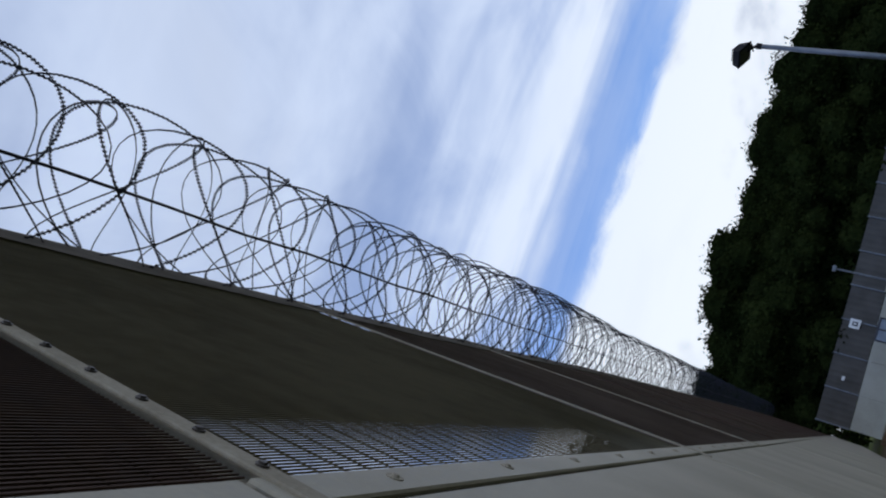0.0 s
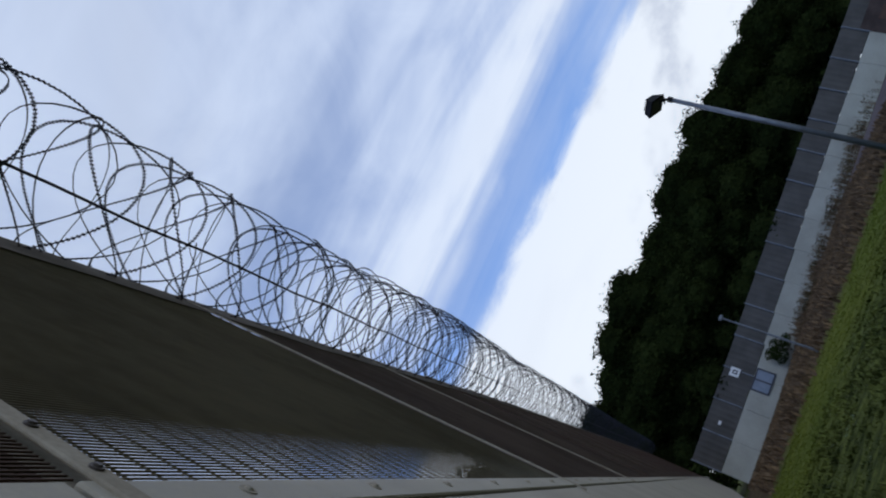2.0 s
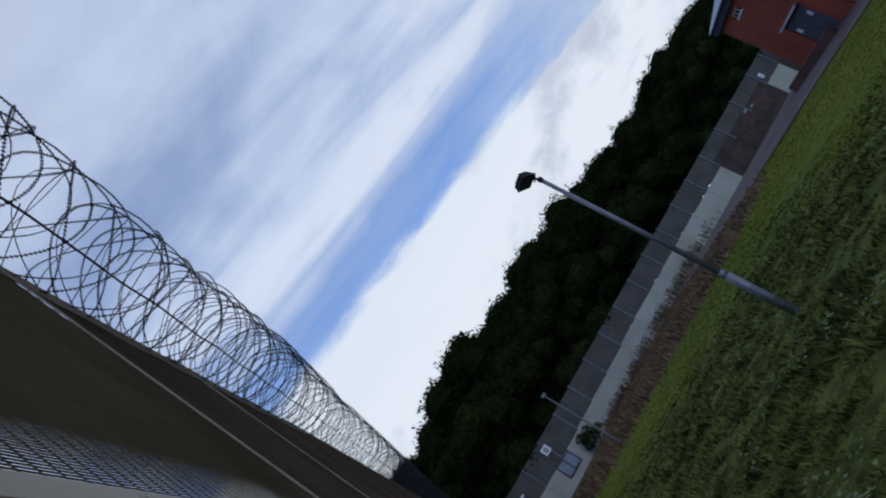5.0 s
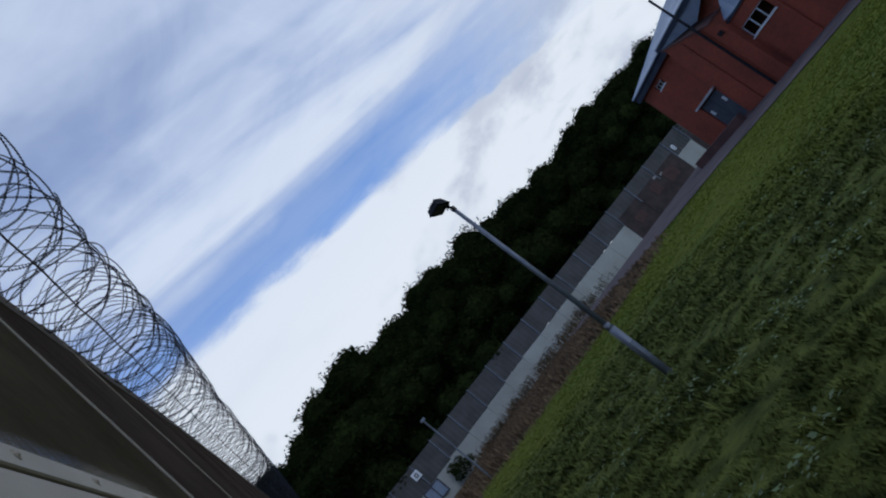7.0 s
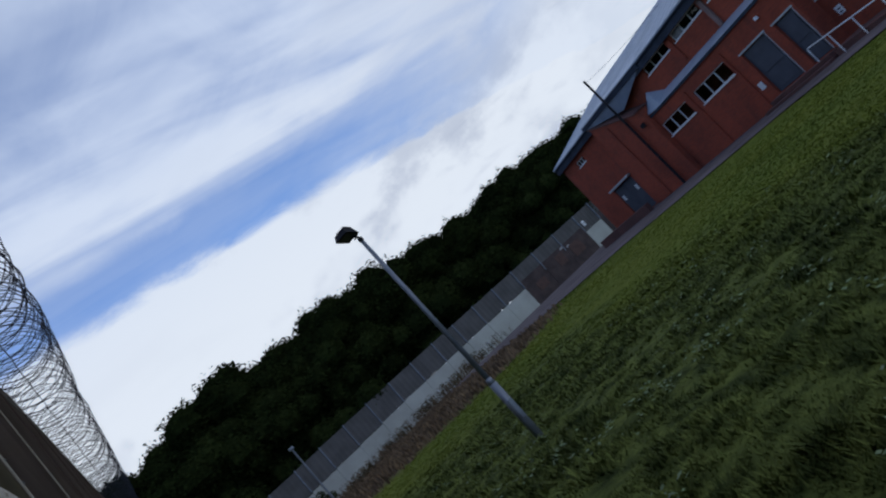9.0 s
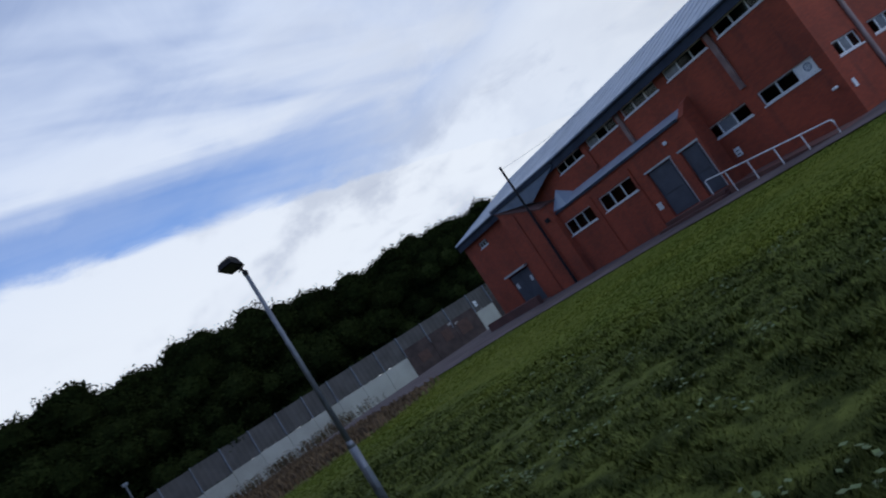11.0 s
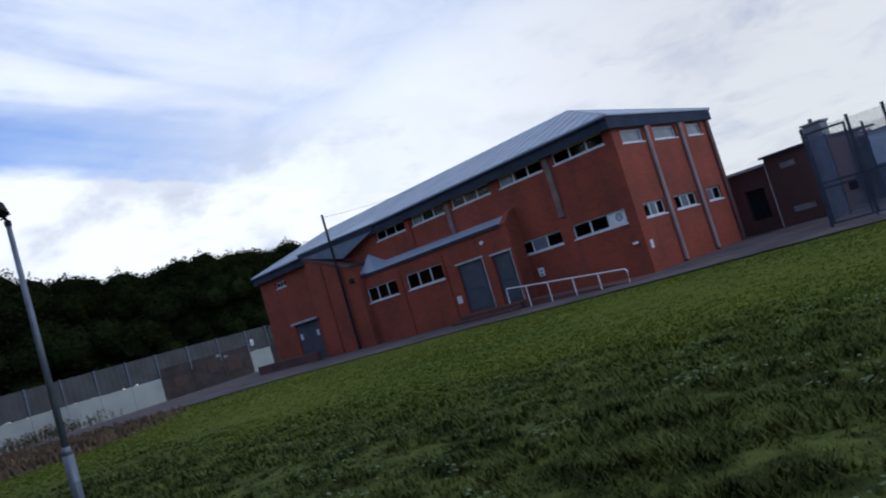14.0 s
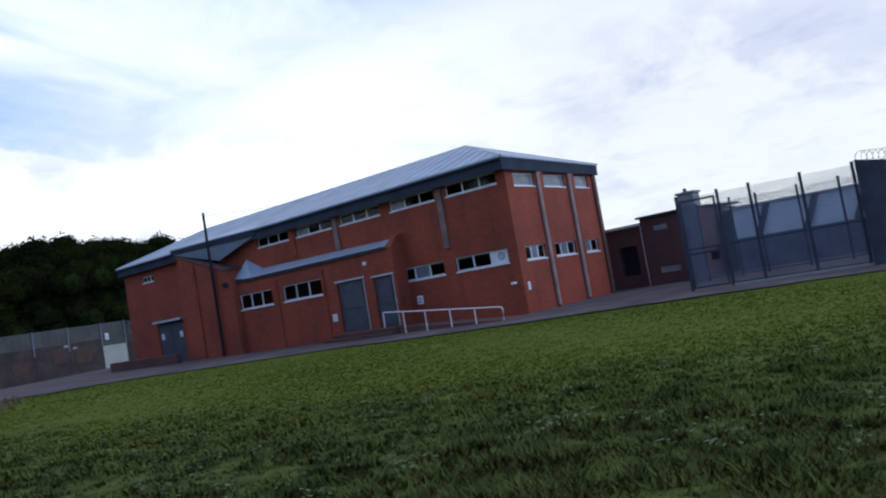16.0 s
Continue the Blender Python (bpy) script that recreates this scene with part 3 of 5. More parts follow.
def build_far_wall():
    wall = empty("perimeter_wall", WALL, "whitewashed concrete wall with a grey mesh screen on top", "wall", kind="structure")
    W, H = 1.78, 3.95
    joints = [39.4 - 2.75 * k for k in range(15)][::-1] + [42.55, 45.7, 48.9, 51.35, 54.1, 56.9, 59.7, 62.5, 65.3]
    for i, (x, end) in enumerate(zip(joints, joints[1:])):
        step = end - x
        white = end < 39.6 or 48.5 < x < 49.5
        s = Shape()
        dz = -0.62 * (1 - ease(2, 27, x))
        s.bevel_box(x + 0.008, end - 0.008, -0.10, 0.12, -0.9 + 1.4 * dz, (W if white else 2.55) + dz + 0.02 * math.sin(i * 1.9), 0.015)
        part("wall_panel", s, M_WALLWHITE if white else M_MASONRY, wall, "" if white else "brown masonry panel")
        g = Shape()
        y = -0.02
        n = 22
        prof = []
        for k in range(n + 1):  # shallow ribbed sheet
            prof.append((x + 0.05 + (step - 0.1) * k / n, y + (0.022 if k % 4 in (1, 2) else -0.0)))
        v = [(a, b, z + dz * (1 if z < H else 0.6)) for z in (W + 0.04, H) for a, b in prof] + [(a, b + 0.012, z + dz * (1 if z < H else 0.6)) for z in (W + 0.04, H) for a, b in prof]
        m = n + 1
        f = [(k, k + 1, m + k + 1, m + k) for k in range(n)] + [(2 * m + k, 3 * m + k, 3 * m + k + 1, 2 * m + k + 1) for k in range(n)] + [(m + k, m + k + 1, 3 * m + k + 1, 3 * m + k) for k in range(n)]
        g.add(v, f)
        part("screen_panel", g, M_GREYMESH, wall, "grey ribbed mesh screen")
        p = Shape()
        p.bevel_box(x - 0.05, x + 0.05, -0.12, 0.05, W + dz, H + 0.06 + 0.6 * dz, 0.012)
        part("screen_post", p, M_POLE, wall)
    for x, z, w, h in ((41.2, 0.5, 1.3, 1.0), (44.6, 0.9, 1.1, 1.2), (46.9, 0.6, 1.5, 1.4)):
        b = Shape()
        b.bevel_box(x - w / 2, x + w / 2, -0.14, -0.103, z, z + h, 0.01)
        part("boarding", b, M_SHEET, wall, "dark boarded patch in the masonry")
    for x, z in ((45.4, 2.2), (46.2, 1.9)):
        b = Shape()
        b.bevel_box(x - 0.2, x + 0.2, -0.13, -0.103, z, z + 0.25, 0.01)
        part("plate", b, M_STONE, wall, "small pale plate on the masonry")


build_far_wall()


def along_wall(x, y, z=0.0, turn=0):
    return WALL @ pose(x, y, z, 0, 0, turn)


def flat_sign(name, m, w, h, label, bars=(), group=""):
    e = empty(name, m, label, "sign", group)
    s = Shape()
    s.bevel_box(-w / 2, w / 2, -0.02, 0.0, 0, h, 0.006)
    part("plate", s, M_WHITE, e)
    for x0, x1, z0, z1 in bars:
        b = Shape()
        b.box(x0, x1, -0.026, -0.021, z0, z1)
        part("print", b, M_SIGNDARK, e)
    return e


def build_wall_fittings():
    flat_sign("wall_sign", along_wall(8.95, -0.12, 2.35), 0.75, 0.75, "small square white sign with a dark print on the grey screen", [(-0.17, 0.17, 0.17, 0.27), (-0.17, -0.07, 0.27, 0.52), (0.07, 0.17, 0.27, 0.52), (-0.17, 0.17, 0.48, 0.56)])
    flat_sign("wall_sign", along_wall(4.6, -0.12, 2.4), 0.34, 0.22, "tiny white plate on the grey screen")
    flat_sign("wall_sign", along_wall(49.4, -0.12, 2.35), 0.35, 0.62, "small white notice on the grey screen by the hall", [(-0.1, 0.1, 0.12, 0.2), (-0.1, 0.1, 0.32, 0.38)])
    # dark framed opening in the white wall
    e = empty("framed_hatch", along_wall(9.0, -0.12, -0.25), "dark-framed hatch with a pale leaf in the white wall", "hatch")
    s = Shape()
    for x0, x1, z0, z1 in ((-0.95, -0.82, 0, 1.5), (0.82, 0.95, 0, 1.5), (-0.82, 0.82, 0, 0.13), (-0.82, 0.82, 1.37, 1.5), (-0.06, 0.06, 0.13, 1.37)):
        s.box(x0, x1, -0.07, 0.0, z0, z1)
    part("frame", s, M_SIGNDARK, e)
    b = Shape()
    b.bevel_box(-0.82, 0.82, -0.03, 0.0, 0.13, 1.37, 0.01)
    part("leaf", b, M_LEAD, e)


build_wall_fittings()


# ---------------------------------------------------------------- lamps
def build_lamp_post():
    e = empty("lamp_post", pose(4.06, 8.55, 0, 0, 0, 0), "galvanised lamp post with a dark square floodlight head", "lamp post")
    s = Shape()
    s.tube((0, 0, -0.05), (0, 0, 0.90), 0.056, 16, 0.056)
    s.tube((0, 0, 0.90), (0, 0, 0.99), 0.056, 16, 0.038)
    part("base_tube", s, M_POLE, e, smooth=True)
    p = Shape()
    p.tube((0, 0, 0.99), (0, 0, 3.46), 0.038, 14, 0.027)
    part("pole", p, M_POLE, e, smooth=True)
    d = Shape()
    d.bevel_box(-0.035, 0.035, -0.062, -0.05, 0.32, 0.62, 0.004)
    part("hatch", d, M_POLE, e)
    c = Shape()
    c.tube((0, 0, 3.44), (0, 0, 3.50), 0.036, 12)
    c.path([(0, 0, 3.5), (-0.02, 0.02, 3.55), (-0.06, 0.04, 3.6)], 0.016, 8)
    c.tube((-0.02, -0.07, 3.54), (-0.02, 0.10, 3.54), 0.010, 8)
    part("bracket", c, M_BLACK, e)
    h = Shape()
    # wedge-shaped housing with a rim and cooling ribs
    h.add([(-0.17, -0.13, -0.05), (0.13, -0.13, -0.05), (0.13, 0.13, -0.05), (-0.17, 0.13, -0.05), (-0.15, -0.11, 0.045), (0.06, -0.10, 0.085), (0.06, 0.10, 0.085), (-0.15, 0.11, 0.045)],
          [(3, 2, 1, 0), (4, 5, 6, 7), (0, 1, 5, 4), (1, 2, 6, 5), (2, 3, 7, 6), (3, 0, 4, 7)])
    for k in range(5):
        y = -0.08 + 0.04 * k
        h.box(-0.1, 0.04, y - 0.004, y + 0.004, 0.05, 0.098)
    head = part("floodlight", h, M_BLACK, e, "dark wedge-shaped floodlight")
    head.matrix_local = pose(-0.09, 0.045, 3.65, 0, 14, 35) @ Matrix.Scale(0.86, 4)
    g = Shape()
    g.bevel_box(-0.18, 0.14, -0.14, 0.14, -0.062, -0.05, 0.004)
    part("rim", g, M_BLACK, head)
    g = Shape()
    g.bevel_box(-0.15, 0.11, -0.11, 0.11, -0.067, -0.0625, 0.002)
    part("lens", g, M_SIGNDARK, head)
    # slim far post
    q = empty("lamp_post", pose(4.75, 24.6, 0), "slim pale post standing on the grass verge", "lamp post")
    s = Shape()
    s.tube((0, 0, 0), (0, 0, 2.9), 0.04, 10, 0.03)
    part("pole", s, M_POLE, q)
    s = Shape()
    s.bevel_box(-0.09, 0.09, -0.06, 0.06, 2.9, 3.0, 0.01)
    part("cap", s, M_POLE, q)


build_lamp_post()

# ---------------------------------------------------------------- brick sports hall
def pierced(shape, axis, lo, hi, z0, z1, d0, d1, holes):
    """A wall from lo to hi along an axis, d0 to d1 thick, with openings (a, b, z0, z1) right through it: one joined skin."""
    us = sorted({lo, hi} | {h[0] for h in holes} | {h[1] for h in holes})
    zs = sorted({z0, z1} | {h[2] for h in holes} | {h[3] for h in holes})
    nu, nz = len(us), len(zs)

    def solid(i, k):
        if not (0 <= i < nu - 1 and 0 <= k < nz - 1):
            return False
        u, z = (us[i] + us[i + 1]) / 2, (zs[k] + zs[k + 1]) / 2
        return not any(h[0] < u < h[1] and h[2] < z < h[3] for h in holes)

    verts = [((d, u, z) if axis == "y" else (u, d, z)) for d in (d0, d1) for z in zs for u in us]
    at = lambda s, i, k: s * nu * nz + k * nu + i
    faces = []
    for i in range(nu - 1):
        for k in range(nz - 1):
            if not solid(i, k):
                continue
            for s in (0, 1):
                faces.append((at(s, i, k), at(s, i + 1, k), at(s, i + 1, k + 1), at(s, i, k + 1)))
            for di, dk, a, b in ((-1, 0, (i, k), (i, k + 1)), (1, 0, (i + 1, k), (i + 1, k + 1)), (0, -1, (i, k), (i + 1, k)), (0, 1, (i, k + 1), (i + 1, k + 1))):
                if not solid(i + di, k + dk):
                    faces.append((at(0, *a), at(0, *b), at(1, *b), at(1, *a)))
    used = sorted({q for f in faces for q in f})
    where = {q: n for n, q in enumerate(used)}
    shape.add([verts[q] for q in used], [tuple(where[q] for q in f) for f in faces])


def window(parent, m, w, h, lights, mats, label, lintel=False):
    """A white-framed window in the plane x = 0 of m, its outside towards -x; y along, z up from its sill."""
    s = Shape()
    fr, dp = 0.05, 0.045
    s.box(0, dp, 0, w, 0, fr)
    s.box(0, dp, 0, w, h - fr, h)
    s.box(0, dp, 0, fr, fr, h - fr)
    s.box(0, dp, w - fr, w, fr, h - fr)
    for k in range(1, lights):
        y = w * k / lights
        s.box(0.002, dp - 0.002, y - 0.032, y + 0.032, fr, h - fr)
    ob = part("window", s, M_WHITE, parent, label)
    ob.matrix_local = m
    sill = Shape()
    sill.bevel_box(-0.11, 0.05, -0.04, w + 0.04, -0.062, -0.004, 0.008)
    part("sill", sill, M_WHITE, ob)
    if lintel:
        li = Shape()
        li.bevel_box(-0.012, 0.05, -0.08, w + 0.08, h + 0.004, h + 0.13, 0.006)
        part("lintel", li, M_CONCRETE, ob, "pale concrete lintel")
    for k in range(lights):
        p = Shape()
        a, b = w * k / lights, w * (k + 1) / lights
        p.box(0.018, 0.024, a + 0.03, b - 0.03, fr - 0.01, h - fr + 0.01)
        part("pane", p, mats[k % len(mats)], ob)
    return ob


def build_hall():
    hall = empty("sports_hall", YARD, "two-storey red brick hall with a low grey roof and white windows", "building")
    L, D, H, T = 28.3, 7.85, 5.72, 0.3
    UZ0, UZ1, LZ0, LZ1 = 5.21, 5.68, 2.10, 2.66
    up = [(0.45, 2.95), (3.56, 6.03), (6.65, 9.16), (9.74, 12.19), (12.78, 15.19)]
    low = [(0.48, 3.01), (3.62, 6.07)]
    fr_holes = [(a, b, UZ0, UZ1) for a, b in up] + [(a, b, LZ0, LZ1) for a, b in low] + [(6.54, 7.76, 0.3, 2.5), (25.1, 26.3, 4.95, 5.33), (22.75, 25.35, 0.05, 2.35)]
    s = Shape()
    pierced(s, "y", 0.0, L, -0.6, H, 0.0, T, fr_holes)
    part("front_wall", s, M_BRICK, hall)
    su = [(0.58, 2.17), (2.97, 4.85), (5.83, 7.15)]
    s = Shape()
    pierced(s, "x", T, D, -0.1, H, 0.0, T, [(a, b, 5.04, 5.56) for a, b in su] + [(a, b, 2.08, 2.64) for a, b in su])
    part("side_wall", s, M_BRICK, hall)
    s = Shape()
    s.box(D - T, D, T, L, -0.6, H)
    part("back_wall", s, M_BRICK, hall)
    s = Shape()
    s.box(T, D - T, L - T, L, -0.6, H)
    part("side_wall", s, M_BRICK, hall)
    s = Shape()
    s.box(T, D - T, T, L - T, -0.06, 0.02)
    s.box(T, D - T, T, L - T, 2.9, 3.05)
    part("floor_slab", s, M_CONCRETE, hall)
    # windows
    for k, (a, b) in enumerate(up):
        window(hall, Matrix.Translation((0.08, a, UZ0)), b - a, UZ1 - UZ0, 3, [M_GLASS, M_GLASS, M_FROST] if k % 2 else [M_GLASS], "white-framed three-light window under the eaves")
    window(hall, Matrix.Translation((0.08, low[1][0], LZ0)), low[1][1] - low[1][0], LZ1 - LZ0, 3, [M_GLASS, M_FROST, M_GLASS], "white-framed three-light window with one dusty pane")
    w = window(hall, Matrix.Translation((0.08, low[0][0], LZ0)), low[0][1] - low[0][0], LZ1 - LZ0, 3, [M_WHITE, M_GLASS, M_GLASS], "white-framed window with a white fan panel in one light")
    v = Shape()
    ring = [(0.014, 0.36 + 0.14 * math.cos(2 * math.pi * i / 20), 0.3 + 0.14 * math.sin(2 * math.pi * i / 20)) for i in range(21)]
    v.path(ring, 0.022, 5)
    for k in range(5):
        v.box(0.008, 0.018, 0.24, 0.48, 0.21 + 0.045 * k, 0.225 + 0.045 * k)
    part("fan_grille", v, M_LEAD, w)
    window(hall, Matrix.Translation((0.08, 25.1, 4.95)), 1.2, 0.38, 3, [M_GLASS], "small white-framed window under the eaves")
    for k, (a, b) in enumerate(su):
        for z, h, mats in ((5.04, 0.52, [M_FROST]), (2.08, 0.56, [M_GLASS, M_FROST, M_GLASS])):
            window(hall, Matrix.Translation((b, 0.08, z)) @ Matrix.Rotation(radians(90), 4, "Z"), b - a, h, (1 if z > 3 else (3 if k != 2 else 2)), mats, "white-framed window in the end wall")
    # pilasters and downpipes
    for y, z0, z1 in ((3.27, 3.12, 5.62), (9.44, 4.1, 5.62)):
        p = Shape()
        p.bevel_box(-0.10, -0.003, y - 0.13, y + 0.13, z0, z1, 0.012)
        part("mullion_post", p, M_STRIP, hall, "pale weathered vertical strip")
    for y in (12.48, 21.11):
        p = Shape()
        p.bevel_box(-0.085, -0.003, y - 0.17, y + 0.17, (4.3 if y < 20 else -0.4), 5.62, 0.01)
        part("pier", p, M_BRICK, hall)
    for x in (2.57, 5.34):
        p = Shape()
        p.bevel_box(x - 0.16, x + 0.16, -0.14, -0.003, -0.05, 5.62, 0.01)
        part("pier", p, M_BRICK, hall)
        d = Shape()
        d.tube((x - 0.20, -0.08, 0.1), (x - 0.20, -0.08, 5.6), 0.085, 10)
        for z in (0.9, 2.6, 4.3):
            d.tube((x - 0.20, -0.08, z), (x - 0.20, -0.08, z + 0.07), 0.097, 10)
        part("downpipe", d, M_PIPE, hall, "pinkish grey plastic downpipe")
    p = Shape()
    p.bevel_box(D - 0.28, D + 0.02, -0.10, -0.003, -0.05, 5.62, 0.01)
    part("pier", p, M_BRICK_DARK, hall)
    # fascia and roof
    o, oe, y1, xr, zb, zt, zf = 0.34, 0.15, L + 0.1, D + 0.26, 5.62, 6.10, 6.05
    s = Shape()
    s.box(-o, -o + 0.06, -oe, y1, zb, zt)
    s.box(xr - 0.06, xr, -oe, y1, zb, zf)
    s.slab([(-o + 0.06, -oe, zb), (xr - 0.06, -oe, zb), (xr - 0.06, -oe, zf), (-o + 0.06, -oe, zt)], (0, 0.06, 0))
    s.slab([(-o + 0.06, y1 - 0.06, zb), (xr - 0.06, y1 - 0.06, zb), (xr - 0.06, y1 - 0.06, zf), (-o + 0.06, y1 - 0.06, zt)], (0, 0.06, 0))
    part("fascia", s, M_FASCIA, hall, "deep dark blue-grey fascia")
    s = Shape()
    s.box(-o + 0.06, xr - 0.06, -oe + 0.06, y1 - 0.06, 5.73, 5.77)
    part("soffit", s, M_FASCIA, hall)
    R, mid, e = 7.95, 4.3, 0.04
    a, b, c, d = (-o - e, -oe - e, zt), (xr + e, -oe - e, zf), (xr + e, y1 + e, zf), (-o - e, y1 + e, zt)
    r0, r1 = (mid, 4.45, R), (mid, y1 - 3.2, R)
    s = Shape()
    for poly in ([a, r0, r1, d], [b, c, r1, r0], [a, b, r0], [d, r1, c]):
        s.slab(poly, (0, 0, 0.06))
    roof = part("roof", s, M_ROOF, hall, "low hipped grey sheet roof")
    s = Shape()
    s.path([r0, r1], 0.07, 8)
    for q, r in ((a, r0), (b, r0), (c, r1), (d, r1)):
        s.path([Vector(q) + Vector((0, 0, 0.05)), Vector(r) + Vector((0, 0, 0.03))], 0.05, 6)
    part("ridge_cap", s, M_ROOF, roof)
    s = Shape()
    slope = (R - zt) / (mid + o + e)
    for k in range(41):  # standing seams of the front slope
        y = 0.2 + 0.7 * k
        t = min(1.0, (y + oe + e) / (4.45 + oe + e), (y1 + e - y) / (3.2 + e))
        xe = -o - e + t * (mid + o + e)
        if 0.05 < t:
            s.path([(-o - e, y, zt + 0.07), (xe - 0.02, y, zt + slope * (xe + o + e) + 0.07)], 0.014, 4)
    part("roof_seams", s, M_ROOF, roof)
    s = Shape()
    s.path([(-o - 0.06, -oe, zt - 0.06), (-o - 0.06, y1, zt - 0.06)], 0.05, 8)
    part("gutter", s, M_FASCIA, hall)
    # left door
    s = Shape()
    for k in range(2):
        s.bevel_box(0.05, 0.11, 22.78 + 1.28 * k, 24.03 + 1.28 * k, 0.06, 2.3, 0.01)
    part("double_door", s, M_DOOR, hall, "blue-grey double door with a pale lintel")
    s = Shape()
    s.bevel_box(-0.25, 0.0, 22.6, 25.5, 2.38, 2.52, 0.02)
    part("door_canopy", s, M_CONCRETE, hall)
    for y in (23.1, 25.0):
        s = Shape()
        s.bevel_box(0.035, 0.05, y - 0.14, y + 0.14, 1.4, 1.75, 0.004)
        part("door_notice", s, M_WHITE, hall)
    # lights and notices
    for y, z, w, h in ((5.15, 1.05, 0.30, 0.36),):
        s = Shape()
        s.bevel_box(-0.03, -0.003, y - w / 2, y + w / 2, z, z + h, 0.004)
        ob = part("notice", s, M_WHITE, hall, "white notice on the brickwork")
        for k in (0.06, 0.2):
            q = Shape()
            q.box(-0.036, -0.031, y - 0.08, y + 0.08, z + k, z + k + 0.05)
            part("print", q, M_SIGNDARK, ob)
    s = Shape()
    s.bevel_box(0.26, 0.44, -0.03, -0.003, 0.92, 1.24, 0.004)
    part("notice", s, M_WHITE, hall, "white notice on the brickwork")
    s = Shape()
    s.bevel_box(-0.22, -0.003, 0.28, 0.44, 1.22, 1.32, 0.02)
    part("wall_light", s, M_WHITE, hall, "white bulkhead light")
    # porch block with a lean-to roof
    F, P0, P1 = -0.8, 5.62, 16.24
    s = Shape()
    glazed = [(10.15, 12.85), (13.65, 16.18)]
    ph = [(a, b, 2.22, 2.97) for a, b in glazed] + [(7.54, 9.19, 0.34, 2.58), (5.83, 6.95, 0.34, 2.5)]
    pierced(s, "y", P0, P1, -0.6, 3.66, F, F + 0.28, ph)
    part("porch_wall", s, M_BRICK, hall)
    s = Shape()
    s.box(F + 0.283, -0.003, P0, P0 + 0.28, -0.6, 3.66)
    part("porch_side_wall", s, M_BRICK, hall)
    s = Shape()  # gabled parapet at the porch end
    s.slab([(F - 0.02, P0 - 0.01, 3.663), (-0.003, P0 - 0.01, 3.663), (-0.003, P0 - 0.01, 4.24), (F + 0.45, P0 - 0.01, 4.12)], (0, 0.34, 0))
    part("porch_parapet", s, M_BRICK, hall)
    s = Shape()
    s.slab([(F - 0.06, P0 + 0.36, 3.67), (-0.004, P0 + 0.36, 4.0), (-0.004, 15.0, 4.08), (F - 0.06, 15.0, 3.67)], (0, 0, 0.06))
    s.slab([(F - 0.06, 15.002, 3.67), (-0.004, 15.002, 4.08), (-0.004, P1, 4.72), (F - 0.06, P1, 3.80)], (0, 0, 0.06))
    part("porch_roof", s, M_ROOF, hall, "grey lean-to roof")
    s = Shape()
    s.box(F - 0.09, F - 0.062, P0 + 0.36, P1, 3.60, 3.72)
    part("porch_fascia", s, M_FASCIA, hall)
    for y in (9.98, 13.25):
        s = Shape()
        s.bevel_box(F - 0.07, F - 0.003, y - 0.06, y + 0.06, -0.3, 3.3, 0.01)
        part("pier", s, M_BRICK, hall)
    for a, b in glazed:
        window(hall, Matrix.Translation((F + 0.07, a, 2.22)), b - a, 0.75, 3, [M_GLASS], "white-framed three-light window with a pale lintel", lintel=True)
    for a, b, h in ((7.54, 9.19, 2.58), (5.83, 6.95, 2.5)):
        s = Shape()
        s.bevel_box(F + 0.10, F + 0.16, a + 0.02, b - 0.02, 0.36, h - 0.03, 0.008)
        s.bevel_box(F + 0.08, F + 0.099, a + 0.16, b - 0.16, 0.5, 1.2, 0.006)
        s.bevel_box(F + 0.08, F + 0.099, a + 0.16, b - 0.16, 1.35, h - 0.2, 0.006)
        door = part("door", s, M_DOOR, hall, "plain blue-grey door")
        k = Shape()
        k.path([(F + 0.1, a + 0.14, 1.2), (F + 0.04, a + 0.14, 1.2), (F + 0.04, a + 0.14, 1.42), (F + 0.1, a + 0.14, 1.42)], 0.014, 6)
        part("handle", k, M_POLE, door)
        s = Shape()
        s.bevel_box(F - 0.015, F + 0.08, a - 0.1, b + 0.1, h + 0.005, h + 0.09, 0.006)
        part("door_lintel", s, M_CONCRETE, hall)
        s = Shape()
        s.bevel_box(F - 0.004, F + 0.1, a - 0.055, a - 0.004, 0.34, h, 0.005)
        part("door_jamb", s, M_CONCRETE, hall)
    s = Shape()
    s.bevel_box(F - 1.0, F - 0.003, 5.48, 9.54, -0.4, 0.14, 0.015)
    part("door_step", s, M_BRICK_DARK, hall)
    s = Shape()
    s.bevel_box(F - 0.55, F - 0.003, 5.66, 9.41, 0.144, 0.32, 0.015)
    part("door_step", s, M_BRICK_DARK, hall)
    s = Shape()
    s.bevel_box(F - 0.03, F - 0.003, 9.42, 9.72, 0.9, 1.24, 0.004)
    part("notice", s, M_WHITE, hall, "small white notice beside the door")
    s = Shape()
    s.bevel_box(F - 0.14, F - 0.003, 7.13, 7.28, 3.1, 3.26, 0.02)
    part("wall_light", s, M_WHITE, hall, "pale bulkhead light")
    # side wing with a sloping parapet
    F, yy0, yy1 = -1.1, 16.245, 20.75
    s = Shape()
    s.slab([(F, yy0, -0.6), (F, yy1, -0.6), (F, yy1, 5.72), (F, yy0 + 0.4, 4.36), (F, yy0, 4.32)], (0.3, 0, 0))
    s.box(F + 0.3, -0.003, yy0, yy0 + 0.28, -0.6, 4.31)
    s.box(F + 0.3, -0.003, yy1 - 0.28, yy1, -0.6, 5.55)
    part("wing_wall", s, M_BRICK, hall)
    s = Shape()
